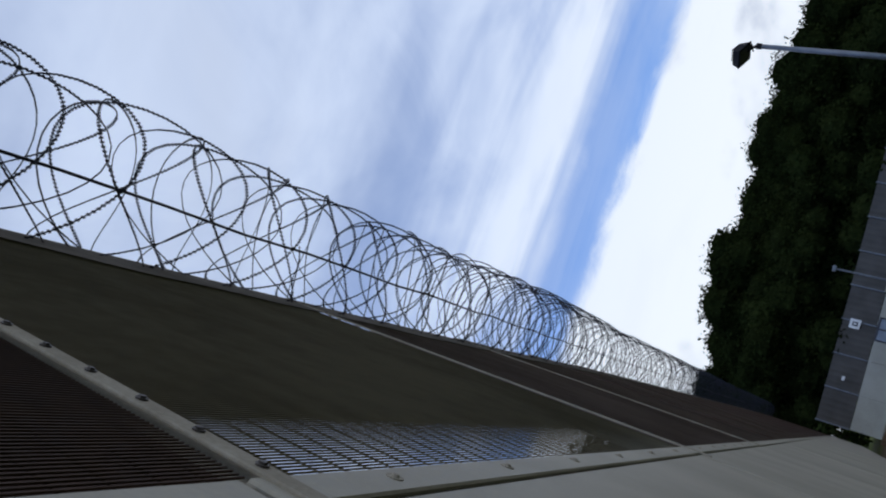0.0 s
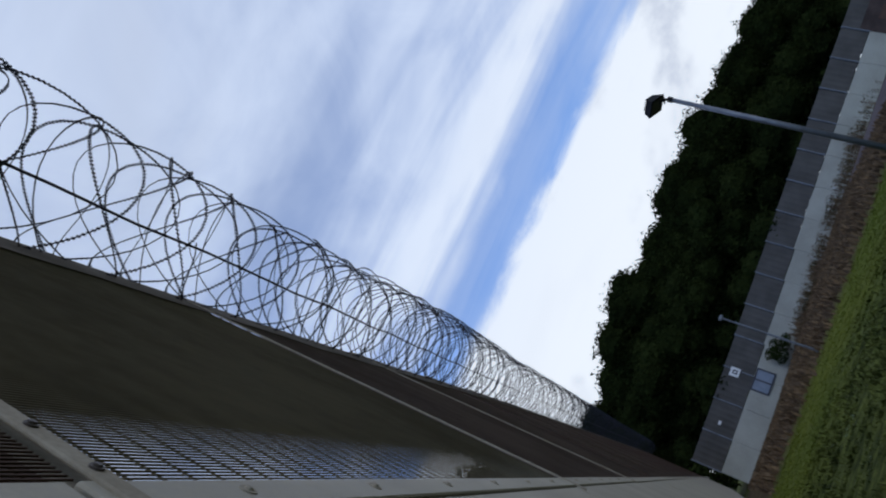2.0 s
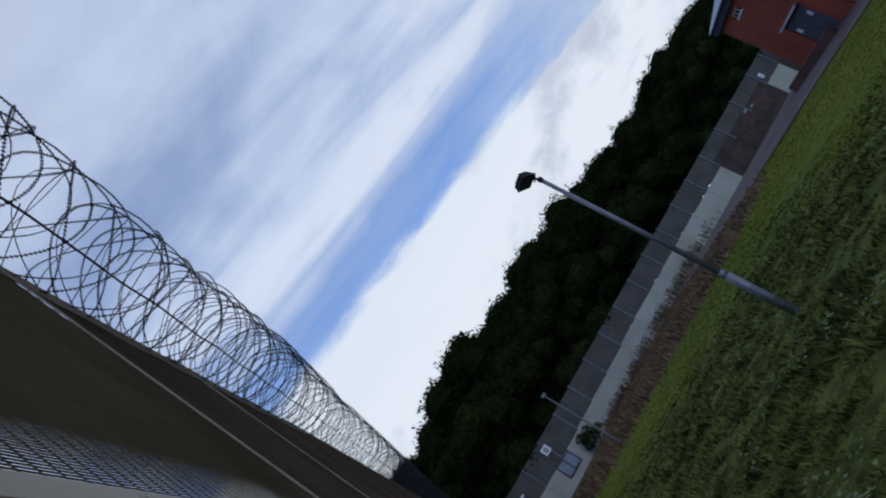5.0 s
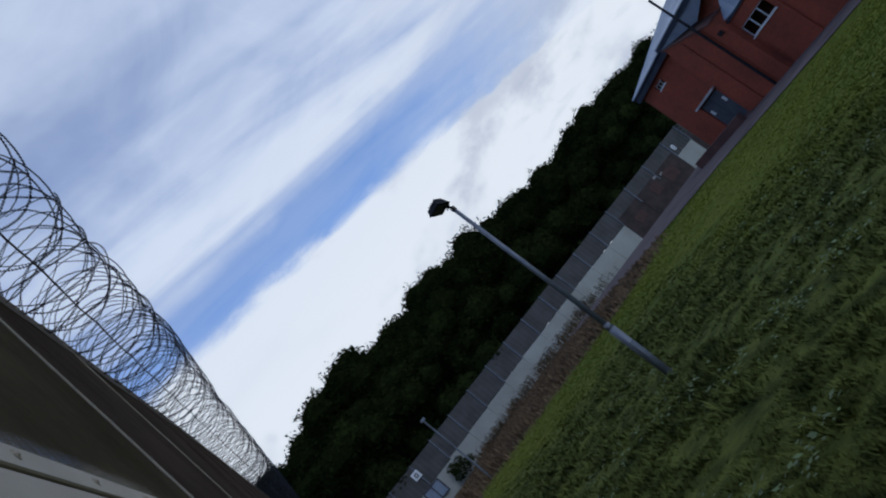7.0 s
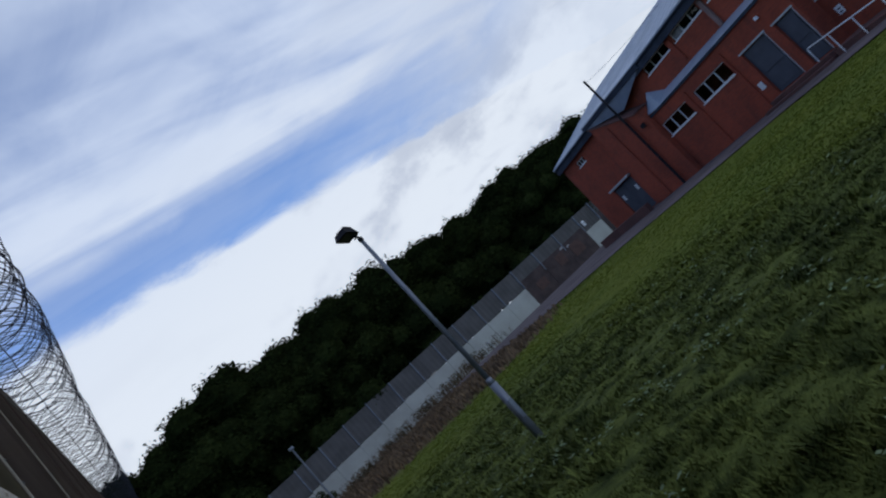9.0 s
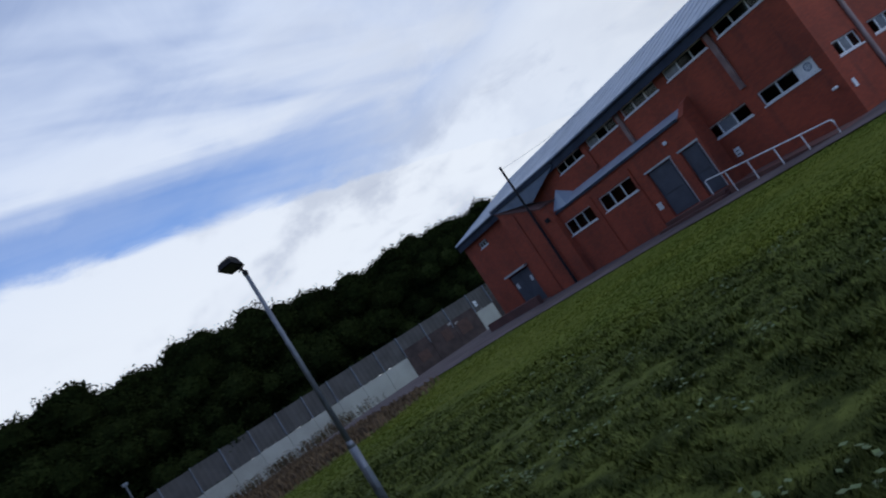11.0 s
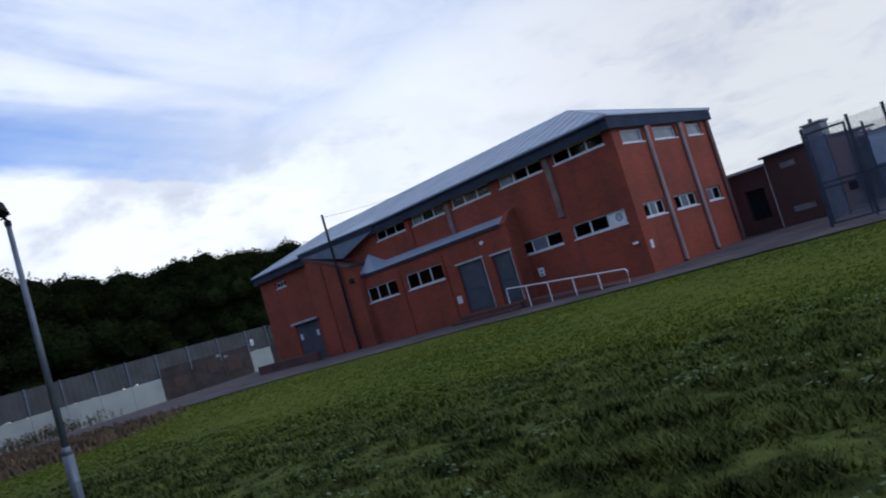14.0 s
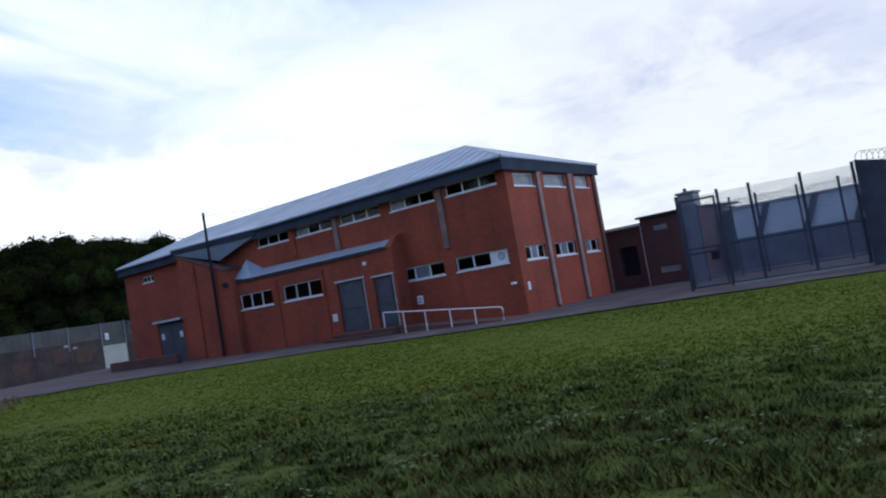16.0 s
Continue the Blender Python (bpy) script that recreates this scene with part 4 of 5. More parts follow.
    s.slab([(F - 0.08, yy0 - 0.06, 4.33), (F - 0.08, yy0 + 0.5, 4.33), (F - 0.08, yy1 + 0.1, 5.75), (0.0, yy1 + 0.1, 5.75), (0.0, yy0 + 0.5, 4.33), (0.0, yy0 - 0.06, 4.33)], (0, 0, 0.08))
    part("wing_coping", s, M_BRICK_DARK, hall, "dark brick coping on the sloping wing wall")
    # the eaves run out over the wing; sheet cladding fills the triangle beneath them
    A, B, C = Vector((F - 0.12, yy1 + 0.3, zt)), Vector((-o - 0.05, 14.8, zt)), Vector((-0.55, 17.8, 5.0))
    s = Shape()
    s.slab([A + Vector((0.05, -0.02, -0.22)), B + Vector((0.05, 0, -0.26)), C], (0.06, 0, 0.02))
    part("wing_cladding", s, M_LEAD, hall, "blue-grey sheet cladding between wing and eaves")
    s = Shape()
    s.slab([A, B, B - Vector((0, 0, 0.30)), A - Vector((0, 0, 0.24))], (0.06, 0, 0))
    part("fascia", s, M_FASCIA, hall)
    s = Shape()
    s.slab([A + Vector((-0.04, 0, 0.003)), B + Vector((-0.04, 0, 0.003)), Vector((0.5, 14.8, zt + slope * (0.5 + o) + 0.05)), Vector((0.5, yy1 + 0.3, zt + slope * (0.5 + o) + 0.05))], (0, 0, 0.06))
    part("roof_apron", s, M_ROOF, roof, "grey roof sheet carried out over the wing")
    for y in (17.6, 19.4):
        s = Shape()
        s.bevel_box(F - 0.07, F - 0.002, y - 0.15, y + 0.15, -0.5, 4.3 + 0.29 * (y - 17.0), 0.01)
        part("pier", s, M_BRICK, hall)
    s = Shape()
    s.bevel_box(F - 0.22, F - 0.003, 16.6, 16.8, 3.5, 3.74, 0.02)
    part("wall_light", s, M_BLACK, hall, "dark bulkhead light")
    # low wall by the left door
    s = Shape()
    s.bevel_box(-1.9, -1.6, 20.81, 27.85, -0.6, 0.55, 0.02)
    part("low_wall", s, M_BRICK_DARK, hall)


build_hall()


def build_ramp_rail():
    e = empty("ramp_handrail", BACKYARD @ pose(-2.0, 0, 0), "white tubular handrail along the entrance ramp", "handrail")
    pts = [(0, -0.3, 0.0), (0, -0.33, 0.42), (0, -0.28, 0.50), (0, -0.18, 0.53)] + [(0, y, 0.54 + 0.075 * y) for y in (0.6, 2.0, 3.5, 5.0)] + [(0, 5.78, 0.98), (0, 5.86, 0.95), (0, 5.88, 0.35)]
    s = Shape()
    s.path(pts, 0.026, 8)
    part("top_rail", s, M_WHITE, e)
    for y in (0.98, 2.2, 3.5, 4.7):
        p = Shape()
        p.tube((0, y, 0.0), (0, y, 0.54 + 0.075 * y), 0.022, 8)
        part("post", p, M_WHITE, e)
    ramp = empty("entrance_ramp", BACKYARD @ pose(-1.9, 0, 0), "sloping concrete ramp up to the doors", "ramp", kind="structure")
    r = Shape()
    r.slab([(0, -0.5, 0.0), (0, 5.15, 0.0), (0, 5.15, 0.28), (0, -0.5, 0.03)], (1.4, 0, 0))
    part("slab", r, M_BRICK_DARK, ramp)


build_ramp_rail()


def build_tall_pole():
    e = empty("wooden_pole", BACKYARD @ pose(-2.6, 17.45, 0), "tall thin dark pole with a stay wire", "pole")
    s = Shape()
    s.tube((0, 0, -0.5), (0, 0, 7.5), 0.085, 10, 0.065)
    part("pole", s, M_BLACK, e)
    s = Shape()
    s.tube((0, 0, 7.5), (0, 0, 7.56), 0.08, 10, 0.05)
    part("cap", s, M_BLACK, e)
    s = Shape()
    pts = [(5.6 * t, -2.6 * t, 7.4 + 0.4 * t - 0.6 * t * (1 - t)) for t in [i / 12 for i in range(13)]]
    s.path(pts, 0.008, 4)
    part("stay_wire", s, M_BLACK, e)


build_tall_pole()


# ---------------------------------------------------------------- low buildings beyond the hall
def build_low_blocks():
    m = BACKYARD @ pose(9.5, 0, 0)
    b = empty("link_block", m, "low brown brick link building with a dark opening", "building")
    s = Shape()
    pierced(s, "y", -0.56, 6.0, -0.1, 2.92, 0.0, 0.3, [(-0.08, 0.85, 0.62, 2.03)])
    s.box(0.3, 5.0, -0.56, -0.26, -0.1, 2.92)
    s.box(4.7, 5.0, -0.26, 6.0, -0.1, 2.92)
    s.box(0.3, 4.7, 5.7, 6.0, -0.1, 2.92)
    part("wall", s, M_BRICK_DARK, b)
    s = Shape()
    s.slab([(-0.15, -0.56, 2.93), (5.1, -0.56, 3.0), (5.1, 6.1, 3.0), (-0.15, 6.1, 2.93)], (0, 0, 0.12))
    part("roof", s, M_CONCRETE, b, "flat felt roof")
    # flat black panel stands in for the dark inside of the opening
    s = Shape()
    s.bevel_box(0.2, 0.26, -0.06, 0.83, 0.63, 2.0, 0.008)
    part("shutter", s, M_BLACK, b, "black panel filling the dark opening")
    s = Shape()
    s.tube((-0.08, -0.5, 0), (-0.08, -0.5, 2.9), 0.05, 10)
    part("downpipe", s, M_WHITE, b, "white downpipe")
    c = empty("brick_block", BACKYARD @ pose(9.2, 0, 0), "low red-brown brick block with a dark roof edge", "building")
    s = Shape()
    pierced(s, "y", -3.3, -0.6, -0.1, 3.2, 0.0, 0.3, [(-2.2, -1.2, 0.55, 0.85), (-1.9, -1.2, 2.55, 2.82)])
    s.box(0.3, 5.3, -0.9, -0.6, -0.1, 3.2)
    s.box(0.3, 5.3, -3.3, -3.0, -0.1, 3.2)
    s.box(5.0, 5.3, -3.0, -0.9, -0.1, 3.2)
    part("wall", s, M_BRICK_DARK, c)
    s = Shape()
    s.slab([(-0.2, -0.5, 3.205), (5.5, -0.5, 3.3), (5.5, -3.4, 3.3), (-0.2, -3.4, 3.205)], (0, 0, 0.1))
    part("roof", s, M_FASCIA, c, "flat dark roof")
    for y0, y1, z0, z1 in ((-2.2, -1.2, 0.55, 0.85), (-1.9, -1.2, 2.55, 2.82)):
        s = Shape()
        s.bevel_box(0.05, 0.1, y0 + 0.01, y1 - 0.01, z0 + 0.01, z1 - 0.01, 0.005)
        part("vent_panel", s, M_STONE, c, "pale vent panel")
    h = empty("chimney_stack", BACKYARD @ pose(9.6, -2.82, 3.2), "square pale stone chimney with a pot", "chimney")
    s = Shape()
    s.bevel_box(0, 0.75, -0.38, 0.38, 0.1, 0.74, 0.02)
    part("stack", s, M_STONE, h)
    s = Shape()
    s.bevel_box(-0.06, 0.81, -0.45, 0.45, 0.743, 0.84, 0.02)
    part("cap", s, M_STONE, h)
    s = Shape()
    s.tube((0.35, 0.1, 0.84), (0.35, 0.1, 1.02), 0.09, 12, 0.075)
    part("pot", s, M_SIGNDARK, h)


build_low_blocks()


def build_grey_block():
    """The pale framed building seen over and through the cage."""
    b = empty("grey_framed_building", pose(36.5, -3.0, 0), "pale grey building with dark sloping struts", "building")
    s = Shape()
    s.box(0, 6, -14, 5.6, -0.1, 2.92)
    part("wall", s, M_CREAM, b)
    s = Shape()
    s.slab([(-0.15, -14.2, 2.925), (-0.15, 5.8, 2.925), (6.2, 5.8, 2.98), (6.2, -14.2, 2.98)], (0, 0, 0.08))
    part("roof", s, M_ROOF, b)
    for y in (4.4, 2.4, 0.4, -1.6, -3.6, -5.6, -7.6):
        p = Shape()
        p.slab([(-0.14, y + 0.3, 1.5), (-0.14, y, 1.5), (-0.14, y - 0.55, 2.91), (-0.14, y - 0.25, 2.91)], (0.1, 0, 0))
        part("strut", p, M_CAGE, b)
    s = Shape()
    s.bevel_box(-0.04, -0.003, -13.9, 5.5, 0, 1.52, 0.01)
    part("dado", s, M_DOOR, b)


build_grey_block()


# ---------------------------------------------------------------- mesh cage beside the path
def build_cage():
    cage = empty("mesh_cage", pose(25.1, 0, 0), "dark blue-grey steel mesh cage with tall posts", "fence", kind="structure")
    H = 3.15
    panel = {}

    def panel_for(w):
        if w not in panel:
            panel[w] = mesh_of("mesh_panel", mesh_panel(w, H - 0.22, 0.0254, 0.0762, 0.0031), M_CAGEWIRE)
        return panel[w]

    post = Shape()
    post.bevel_box(-0.045, 0.045, -0.045, 0.045, -0.05, H, 0.006)
    post.tube((0, 0, H), (0, 0, H + 0.03), 0.05, 8)
    post = mesh_of("post", post, M_CAGE)
    ys = [3.52, 2.25, 1.29, -0.19, -1.62, -3.05, -4.48, -5.91, -7.34, -8.77]
    for depth in (0.0, 6.0):
        for i, y in enumerate(ys):
            p = part("post", post, None, cage, "dark square steel post")
            p.location = (depth, y, 0)
            if i:
                w = round(ys[i - 1] - y - 0.1, 3)
                part("mesh_panel", panel_for(w), None, cage, "fine blue-grey wire mesh").location = (depth, y + 0.05, 0.16)
                r = Shape()
                r.box(-0.02, 0.02, y + 0.05, ys[i - 1] - 0.05, 0.11, 0.15)
                r.box(-0.025, 0.025, y + 0.05, ys[i - 1] - 0.05, 1.36, 1.41)
                part("rail", r, M_CAGE, cage).location = (depth, 0, 0)
                if i > 1 and depth == 0:
                    k = Shape()
                    k.bevel_box(-0.07, 0.07, y, ys[i - 1] - 0.004, -0.1, 0.1, 0.01)
                    part("kerb", k, M_STONE, cage, "pale concrete kerb")
    # returns to the rear row
    ret = mesh_of("mesh_panel", mesh_panel(5.9, H - 0.22, 0.0254, 0.0762, 0.0031), M_CAGEWIRE)
    for y in (3.52, -8.77):
        q = part("mesh_panel", ret, None, cage)
        q.matrix_local = pose(5.95, y, 0.16, 0, 0, 90)
    # gate leaf frame and lock
    g = Shape()
    for a, b, c, d in ((2.34, 2.40, 0.1, 3.0), (3.40, 3.46, 0.1, 3.0), (2.40, 3.40, 0.1, 0.16), (2.40, 3.40, 2.94, 3.0), (2.40, 3.40, 1.2, 1.26)):
        g.box(-0.075, -0.05, a, b, c, d)
    gate = part("gate_frame", g, M_CAGE, cage, "steel gate frame")
    k = Shape()
    k.bevel_box(-0.12, -0.078, 2.5, 2.75, 0.95, 1.2, 0.01)
    part("lock_box", k, M_BLACK, gate)
    # solid dark screen at the far end
    t = empty("dark_gate_screen", pose(24.85, -4.4, 0), "tall dark solid screen leaning over the cage end", "screen")
    s = Shape()
    s.slab([(0, 1.25, 0.0), (0, 2.72, 0.0), (0, 2.72, 3.2), (0, 1.9, 3.02), (0, 1.55, 2.5)], (0.12, 0, 0))
    part("sheet", s, M_CAGE, t)
    s = Shape()
    s.bevel_box(0, 0.12, -3.0, 1.246, 0.0, 1.75, 0.02)
    part("sheet", s, M_CAGE, t)
    w = Shape()
    w.path([(0.06 + 0.12 * math.sin(0.5 * k), 2.6 - 0.012 * k + 0.10 * math.sin(0.5 * k), 3.12 + 0.16 - 0.16 * math.cos(0.5 * k) - 0.0012 * k) for k in range(90)], 0.008, 5)
    part("wire_coil", w, M_RAZOR, t, "loose coil of wire on the screen top")


build_cage()


# ---------------------------------------------------------------- trees and plants
def leaf_cloud(shape, lobes, count, size, r):
    """Leaf-shaped quads, bent along the middle, spread over the shells of lobes (centre, radii)."""
    total = sum(l[1][0] * l[1][2] for l in lobes)
    for c, rad in lobes:
        for _ in range(int(count * rad[0] * rad[2] / total)):
            d = Vector((r.gauss(0, 1), r.gauss(0, 1), r.gauss(0, 1))).normalized()
            k = r.uniform(0.5, 1.0) ** 0.6
            p = Vector(c) + Vector((d.x * rad[0], d.y * rad[1], d.z * rad[2])) * k
            a = Vector((r.gauss(0, 1), r.gauss(0, 1), r.gauss(0, 0.6))).normalized()
            b = a.cross(d + Vector((r.gauss(0, 0.5), r.gauss(0, 0.5), r.gauss(0, 0.5))))
            if b.length < 1e-3:
                continue
            b.normalize()
            s = size * r.uniform(0.6, 1.35)
            n = a.cross(b) * s * 0.18
            shape.add([p - a * s, p - b * s * 0.5 + n, p + a * s, p + b * s * 0.5 + n], [(0, 1, 2), (0, 2, 3)])


def tree_kind(seed, h):
    r = random.Random(seed)
    trunk, crown = Shape(), Shape()
    top = Vector((r.uniform(-0.4, 0.4), r.uniform(-0.4, 0.4), h * 0.62))
    trunk.tube((0, 0, -0.2), (top.x * 0.4, top.y * 0.4, h * 0.3), 0.26, 8, 0.19, False)
    trunk.tube((top.x * 0.4, top.y * 0.4, h * 0.3), top, 0.19, 8, 0.09, False)
    lobes = []
    for k in range(11):
        a = 2 * math.pi * k / 11 * 1.7 + r.uniform(-0.4, 0.4)
        z = h * (0.30 + 0.60 * (k / 10.0)) + r.uniform(-0.5, 0.5)
        spread = h * 0.23 * (1.15 - 0.75 * max(0, k / 10.0 - 0.35) / 0.65)
        p = Vector((math.cos(a) * spread * r.uniform(0.5, 1), math.sin(a) * spread * r.uniform(0.5, 1), z))
        q = h * r.uniform(0.11, 0.16)
        lobes.append((p, (q * 1.1, q * 1.1, q * 0.9)))
        start = Vector((top.x * 0.6, top.y * 0.6, min(h * 0.5, max(h * 0.2, z * 0.7))))
        trunk.tube(start, p, 0.08, 5, 0.02, False)
    lobes.append((Vector((0, 0, h * 0.52)), (h * 0.20, h * 0.20, h * 0.24)))
    for c, q in lobes:  # dense inner foliage
        rings, seg = 5, 8
        v = [Vector(c) + Vector((0, 0, -0.8 * q[2])), Vector(c) + Vector((0, 0, 0.8 * q[2]))]
        for j in range(1, rings):
            for k in range(seg):
                th, ph = math.pi * j / rings, 2 * math.pi * k / seg
                w = 0.8 * r.uniform(0.86, 1.08)
                v.append(Vector(c) + Vector((q[0] * w * math.sin(th) * math.cos(ph), q[1] * w * math.sin(th) * math.sin(ph), -q[2] * w * math.cos(th))))
        at = lambda j, k: 2 + (j - 1) * seg + k % seg
        f = [(0, at(1, k + 1), at(1, k)) for k in range(seg)] + [(1, at(rings - 1, k), at(rings - 1, k + 1)) for k in range(seg)]
        f += [(at(j, k), at(j, k + 1), at(j + 1, k + 1), at(j + 1, k)) for j in range(1, rings - 1) for k in range(seg)]
        crown.add(v, f)
    leaf_cloud(crown, lobes, 10000, 0.15, r)
    for _ in range(110):  # ragged outline
        c, q = r.choice(lobes)
        d = Vector((r.gauss(0, 1), r.gauss(0, 1), r.gauss(0.5, 0.8))).normalized()
        p = Vector(c) + d * q[0] * r.uniform(0.90, 1.0)
        leaf_cloud(crown, [(p, (0.3, 0.3, 0.3))], 8, 0.12, r)
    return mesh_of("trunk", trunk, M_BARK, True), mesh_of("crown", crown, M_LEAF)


def build_wood():
    kinds = []
    for k in range(6):
        t, c = tree_kind(40 + k, 11.5)
        e = empty("tree", pose(0, 0, -80), "broad-leaved tree in dark green leaf behind the wall", "tree", "wood behind the wall")
        part("trunk", t, None, e)
        part("crown", c, None, e)
        kinds.append(e)
    r = random.Random(5)
    used = [False] * 6
    spots = []
    for row, (dy, step) in enumerate(((5.0, 2.9), (11.5, 3.2), (19.0, 3.8))):
        x = -9.0 + row * 1.7
        while x < 92:
            spots.append((x + r.uniform(-0.9, 0.9), dy + r.uniform(-1.4, 1.4), row))
            x += step
    for i, (x, dy, row) in enumerate(spots):
        k = r.randrange(6)
        sc = r.uniform(0.94, 1.05) * (0.93, 1.05, 1.10)[row] * (1.20 + 0.20 * ease(1, 9, x) - 0.15 * ease(8, 24, x) - 0.15 * ease(27, 46, x))
        m = WALL @ pose(x, dy, -0.6 * (1 - ease(4, 26, x)) + (0.0, 0.2, 0.9)[row], 0, 0, r.uniform(0, 360))
        if not used[k]:
            used[k] = True
            kinds[k].matrix_basis = m @ Matrix.Diagonal((sc, sc, sc, 1))
        else:
            c = copy_thing(kinds[k], m)
            c.scale = (sc, sc, sc)
    for k in range(6):
        if not used[k]:
            kinds[k].matrix_basis = WALL @ pose(-14 - 4 * k, 9, 0)
    # a few trees beyond the mesh fence, showing through its wires
    for x, y, sc in ((-8, 27, 0.95), (-11, 34, 1.1), (-7, 41, 1.2), (-13, 24, 0.8), (-6, 49, 1.2), (-10, 57, 1.3)):
        c = copy_thing(kinds[r.randrange(6)], pose(x, y, -0.4, 0, 0, r.uniform(0, 360)))
        c.scale = (sc, sc, sc)
    # undergrowth that closes the foot of the wood
    u = Shape()
    for i in range(70):
        x = -8 + i * 1.45
        leaf_cloud(u, [(Vector((x, 3.2 + r.uniform(-0.6, 1.2), 1.8)), (1.6, 1.2, 2.6))], 260, 0.3, r)
    ob = thing("undergrowth", u, M_SHRUB, "dense dark undergrowth at the foot of the wood", "undergrowth", kind="stuff")
    ob.matrix_world = WALL


build_wood()


def build_verge():
    r = random.Random(11)
    # bush against the white wall
    e = empty("bush", along_wall(12.2, -1.1, -0.75), "dark green bush against the white wall", "bush")
    s, c = Shape(), Shape()
    for k in range(6):
        a = k * 1.05
        s.tube((0, 0, 0), (0.5 * math.cos(a), 0.4 * math.sin(a), 0.9 + 0.2 * (k % 3)), 0.03, 5, 0.01)
    leaf_cloud(c, [(Vector((r.uniform(-1.0, 1.0), r.uniform(-0.3, 0.3), r.uniform(0.5, 1.5))), (0.55, 0.45, 0.45)) for _ in range(9)], 1500, 0.10, r)
    part("stems", s, M_BARK, e)
    part("leaves", c, M_SHRUB, e)
    # dry weeds over the waste ground between field and wall, tallest in a belt before the wall
    w = Shape()
    count = 0
    while count < 24000:
        qx, qy = r.uniform(0.2, 24.0), r.uniform(22.5, 65.5)
        q = WALL.inverted() @ Vector((qx, qy, 0))
        if q.y > -0.4 or qy < 23.5 + 0.118 * max(0.0, qx - 12) ** 2 + r.uniform(-1, 2) or qx > 18.8 + r.uniform(-0.6, 0.6) and qy > 30:
            continue
        count += 1
        belt = ease(-14, -5, q.y) * (1 - ease(-1.5, -0.5, q.y)) * ease(9, 15, q.x) * (1 - 0.75 * ease(27, 34, q.x))
        h = r.uniform(0.10, 0.32) * (1 + 3.6 * belt * r.random() * max(0.2, math.sin(q.x * 1.1 + 1.3 * math.sin(q.x * 0.37))))
        a = r.uniform(0, 6.28)
        lean = Vector((math.cos(a), math.sin(a), 0)) * h * r.uniform(0.1, 0.5)
        b = Vector((-math.sin(a), math.cos(a), 0)) * r.uniform(0.02, 0.055)
        p = Vector((qx, qy, fall(qx, qy) - 0.03))
        w.add([p - b, p + b, p + lean * 0.5 + b * 0.8 + Vector((0, 0, h * 0.6)), p + lean * 0.5 - b * 0.8 + Vector((0, 0, h * 0.6)), p + lean + Vector((0, 0, h))], [(0, 1, 2, 3), (3, 2, 4)])
    thing("dry_weeds", w, M_WEED, "brown dry weeds on the waste ground before the wall", "weeds", kind="stuff")
    # taller stalks with side leaves in the belt before the wall
    stalk, leafy = Shape(), Shape()
    for _ in range(1500):
        lx = r.uniform(13.0, 33.0)
        ly = -r.uniform(1.0, 11.0)
        if noise.noise(Vector((lx * 0.55, ly * 0.3, 4.0))) < -0.12 + 0.5 * ease(27, 33, lx):
            continue
        q = WALL @ Vector((lx, ly, 0))
        h = r.uniform(0.45, 1.15)
        p = Vector((q.x, q.y, fall(q.x, q.y) - 0.04))
        tip = p + Vector((r.gauss(0, 0.12), r.gauss(0, 0.12), h))
        stalk.tube(p, tip, 0.016, 3, 0.008, False)
        for k in range(r.randint(6, 11)):
            c = p.lerp(tip, r.uniform(0.3, 1.0))
            a = r.uniform(0, 6.28)
            d = Vector((math.cos(a), math.sin(a), r.uniform(-0.2, 0.8))) * r.uniform(0.10, 0.24)
            b = Vector((-math.sin(a), math.cos(a), 0)) * r.uniform(0.025, 0.06)
            (leafy if r.random() < 0.45 else stalk).add([c, c + d * 0.5 + b, c + d, c + d * 0.5 - b], [(0, 1, 2, 3)])
    thing("weed_stalks", stalk, M_WEED, "tall brown weed stalks before the white wall", "weeds", kind="stuff")
    thing("weed_leaves", leafy, M_SHRUB, "dark green leaves among the brown weeds", "weeds", kind="stuff")
    # short stakes standing in the weeds
    stake = Shape()
    stake.bevel_box(-0.05, 0.05, -0.05, 0.05, -0.05, 0.95, 0.012)
    me = mesh_of("stake", stake, M_CONCRETE)
    for x, y, t in ((19.6, -2.0, 6), (21.0, -2.4, -5), (24.3, -2.6, 8), (25.2, -2.2, -12), (26.6, -2.8, 4), (29.0, -2.1, -7), (16.4, -2.2, 10), (31.8, -2.5, 3)):
        o = tagged(new("stake", me), "short pale stake leaning in the dry weeds", "stake", "stakes in the verge")
        q = along_wall(x, y).translation
        o.matrix_world = along_wall(x, y, fall(q.x, q.y)) @ pose(0, 0, 0, t, t * 0.6, x * 7)


build_verge()


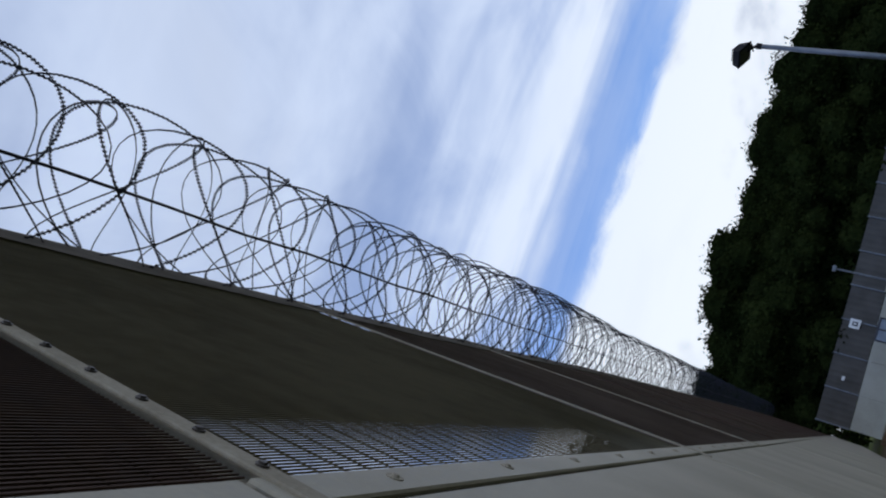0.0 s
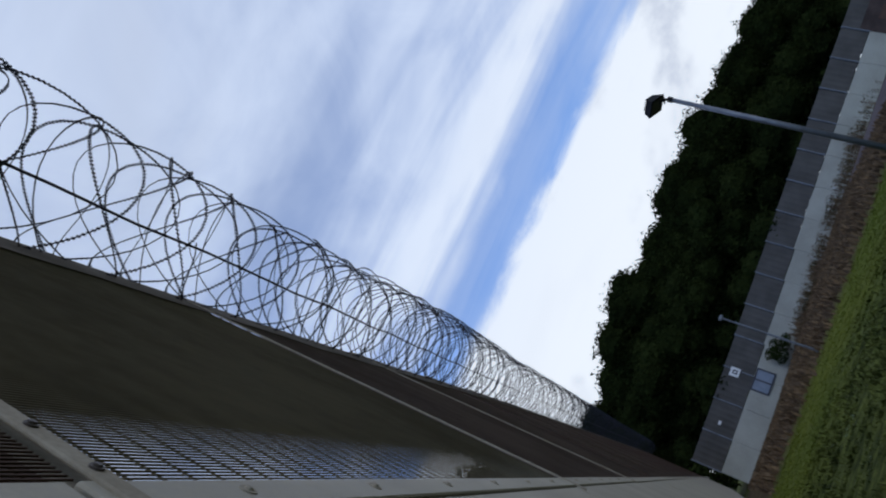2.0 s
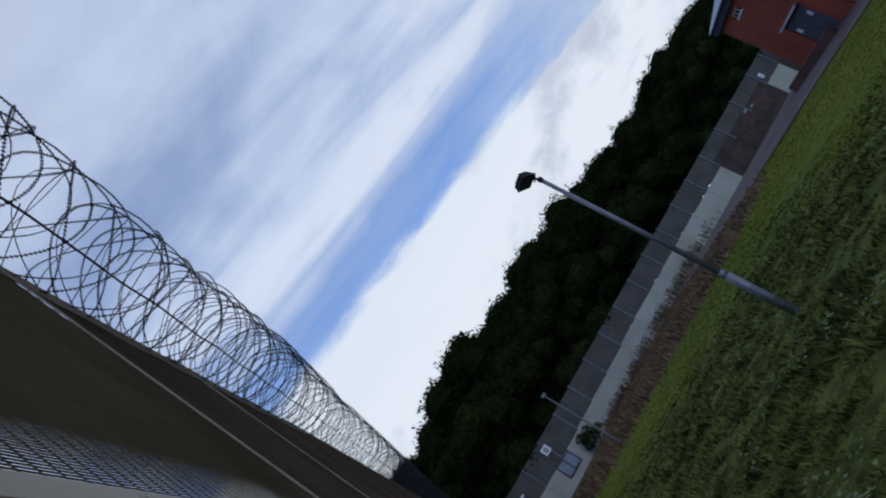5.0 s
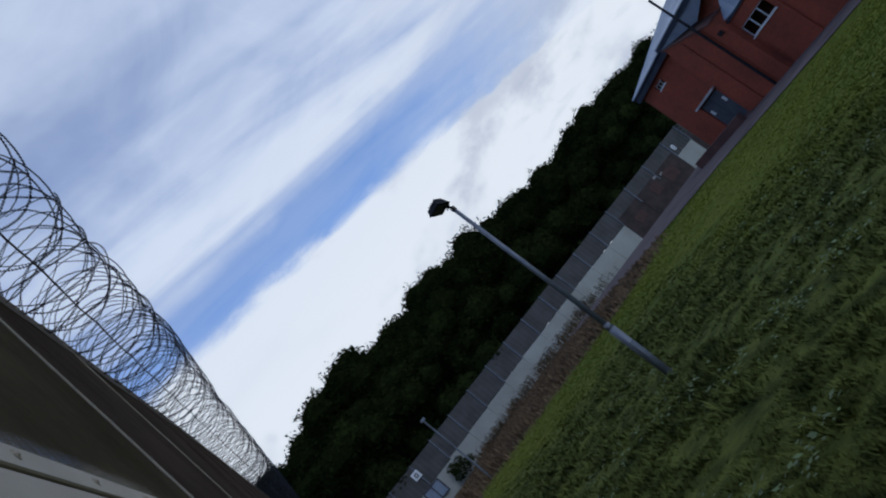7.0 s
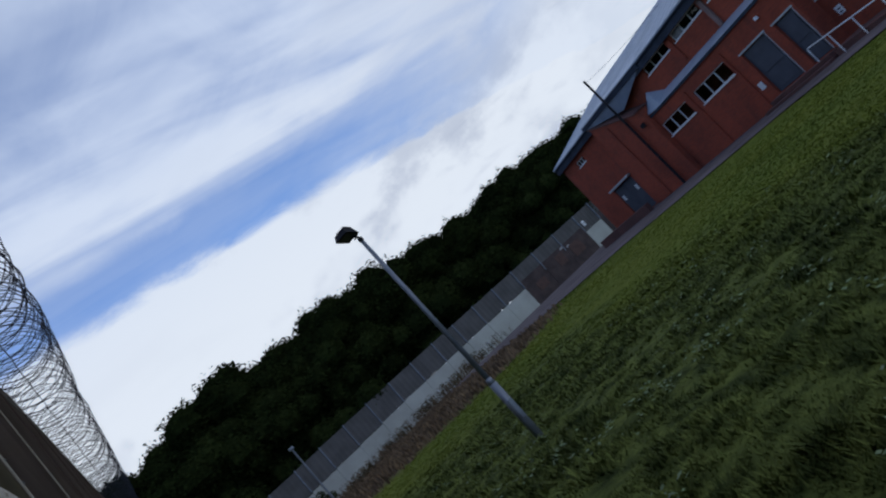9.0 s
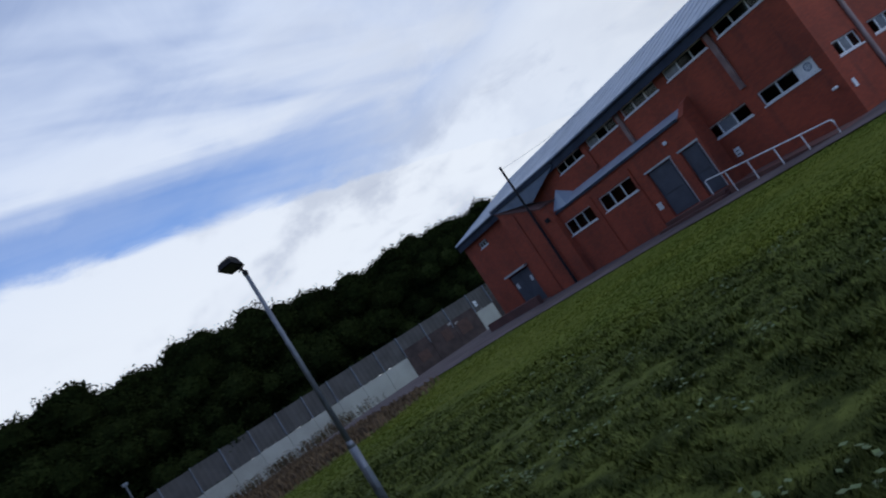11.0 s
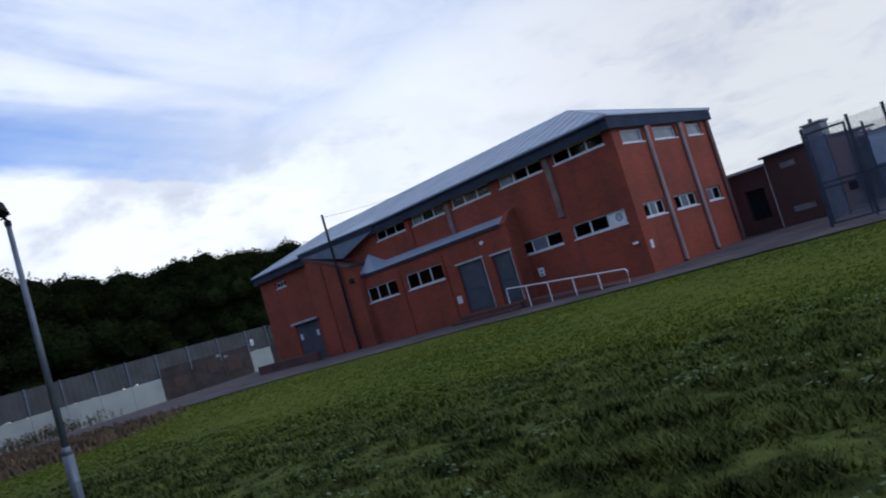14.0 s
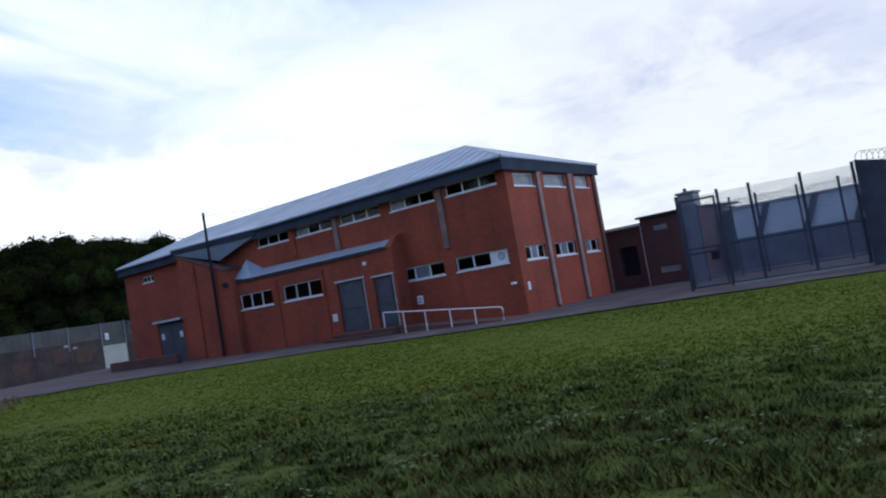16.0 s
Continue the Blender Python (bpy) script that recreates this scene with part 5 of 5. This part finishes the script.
def build_grass():
    """Blades over the part of the field nearest to the camera's way, thinner with distance."""
    g = np.random.default_rng(4)
    n = 190000
    ang = radians(90) - g.uniform(radians(-30), radians(125), n)
    rad = 0.6 + 46.0 * g.random(n) ** 1.55
    x, y = rad * np.cos(ang), rad * np.sin(ang)
    keep = (x > FX + 0.1) & (x < 22.1) & (y < 23.5 + 0.118 * np.clip(x - 12, 0, 99) ** 2)
    x, y, rad = x[keep], y[keep], rad[keep]
    n = len(x)
    clump = np.array([noise.noise(Vector((a * 1.9, b * 1.9, 2.0))) + 0.7 * noise.noise(Vector((a * 5.3, b * 5.3, 5.0))) + 0.5 * noise.noise(Vector((a * 0.5, b * 0.5, 8.0))) for a, b in zip(x, y)])
    mown = np.clip((np.maximum(x - 9.0, (y - 16.0) * 0.7) + 2.0) / 4.0, 0, 1)
    tuft = np.clip(clump, -0.55, 1.0)
    per = 4
    low = np.array([fall(a, b) - 0.03 for a, b in zip(x, y)])
    low = low + (1 - mown) * 0.05 * np.clip(tuft, 0, 1)
    V = np.zeros((n, per, 3, 3))
    for k in range(per):
        a = g.uniform(0, 6.283, n)
        h = g.uniform(0.02, 0.05, n) * ((1.0 + 1.5 * tuft) * (1 - mown) + (0.40 + 0.10 * tuft) * mown) * (1 + 0.010 * rad)
        wd = (0.0045 + 0.0011 * rad) * g.uniform(0.7, 1.4, n)
        ox, oy = g.normal(0, 0.03, n), g.normal(0, 0.03, n)
        lean = h * g.uniform(0.5, 1.9, n)
        b = a + 1.57
        V[:, k, 0] = np.stack([x + ox - wd * np.cos(b), y + oy - wd * np.sin(b), low], 1)
        V[:, k, 1] = np.stack([x + ox + wd * np.cos(b), y + oy + wd * np.sin(b), low], 1)
        V[:, k, 2] = np.stack([x + ox + lean * np.cos(a), y + oy + lean * np.sin(a), low + 0.02 + h], 1)
    me = bpy.data.meshes.new("grass_blades")
    v = V.reshape(-1, 3)
    me.from_pydata(v.tolist(), [], np.arange(len(v)).reshape(-1, 3).tolist())
    me.materials.append(M_BLADE)
    tagged(new("grass_blades", me), "uneven short grass with darker tufts", "grass", kind="stuff")
    # clover and broad-leaved weeds
    r = random.Random(21)
    cl = Shape()
    for _ in range(700):
        a, d = radians(90) - r.uniform(radians(5), radians(110)), r.uniform(2.6, 13)
        px, py = d * math.cos(a), d * math.sin(a)
        if px > 9.5 or noise.noise(Vector((px * 0.6, py * 0.6, 9))) < 0.0:
            continue
        for _ in range(r.randint(4, 9)):
            q = Vector((px + r.gauss(0, 0.08), py + r.gauss(0, 0.08), r.uniform(0.05, 0.12)))
            t = r.uniform(0, 6.28)
            e1 = Vector((math.cos(t), math.sin(t), r.uniform(-0.3, 0.5))) * r.uniform(0.012, 0.032)
            e2 = Vector((-math.sin(t), math.cos(t), r.uniform(-0.3, 0.3))) * r.uniform(0.010, 0.024)
            cl.add([q - e1, q - e2, q + e1, q + e2], [(0, 1, 2, 3)])
    thing("clover", cl, M_CLOVER, "pale clover leaves scattered through the grass", "clover", kind="stuff")


build_grass()
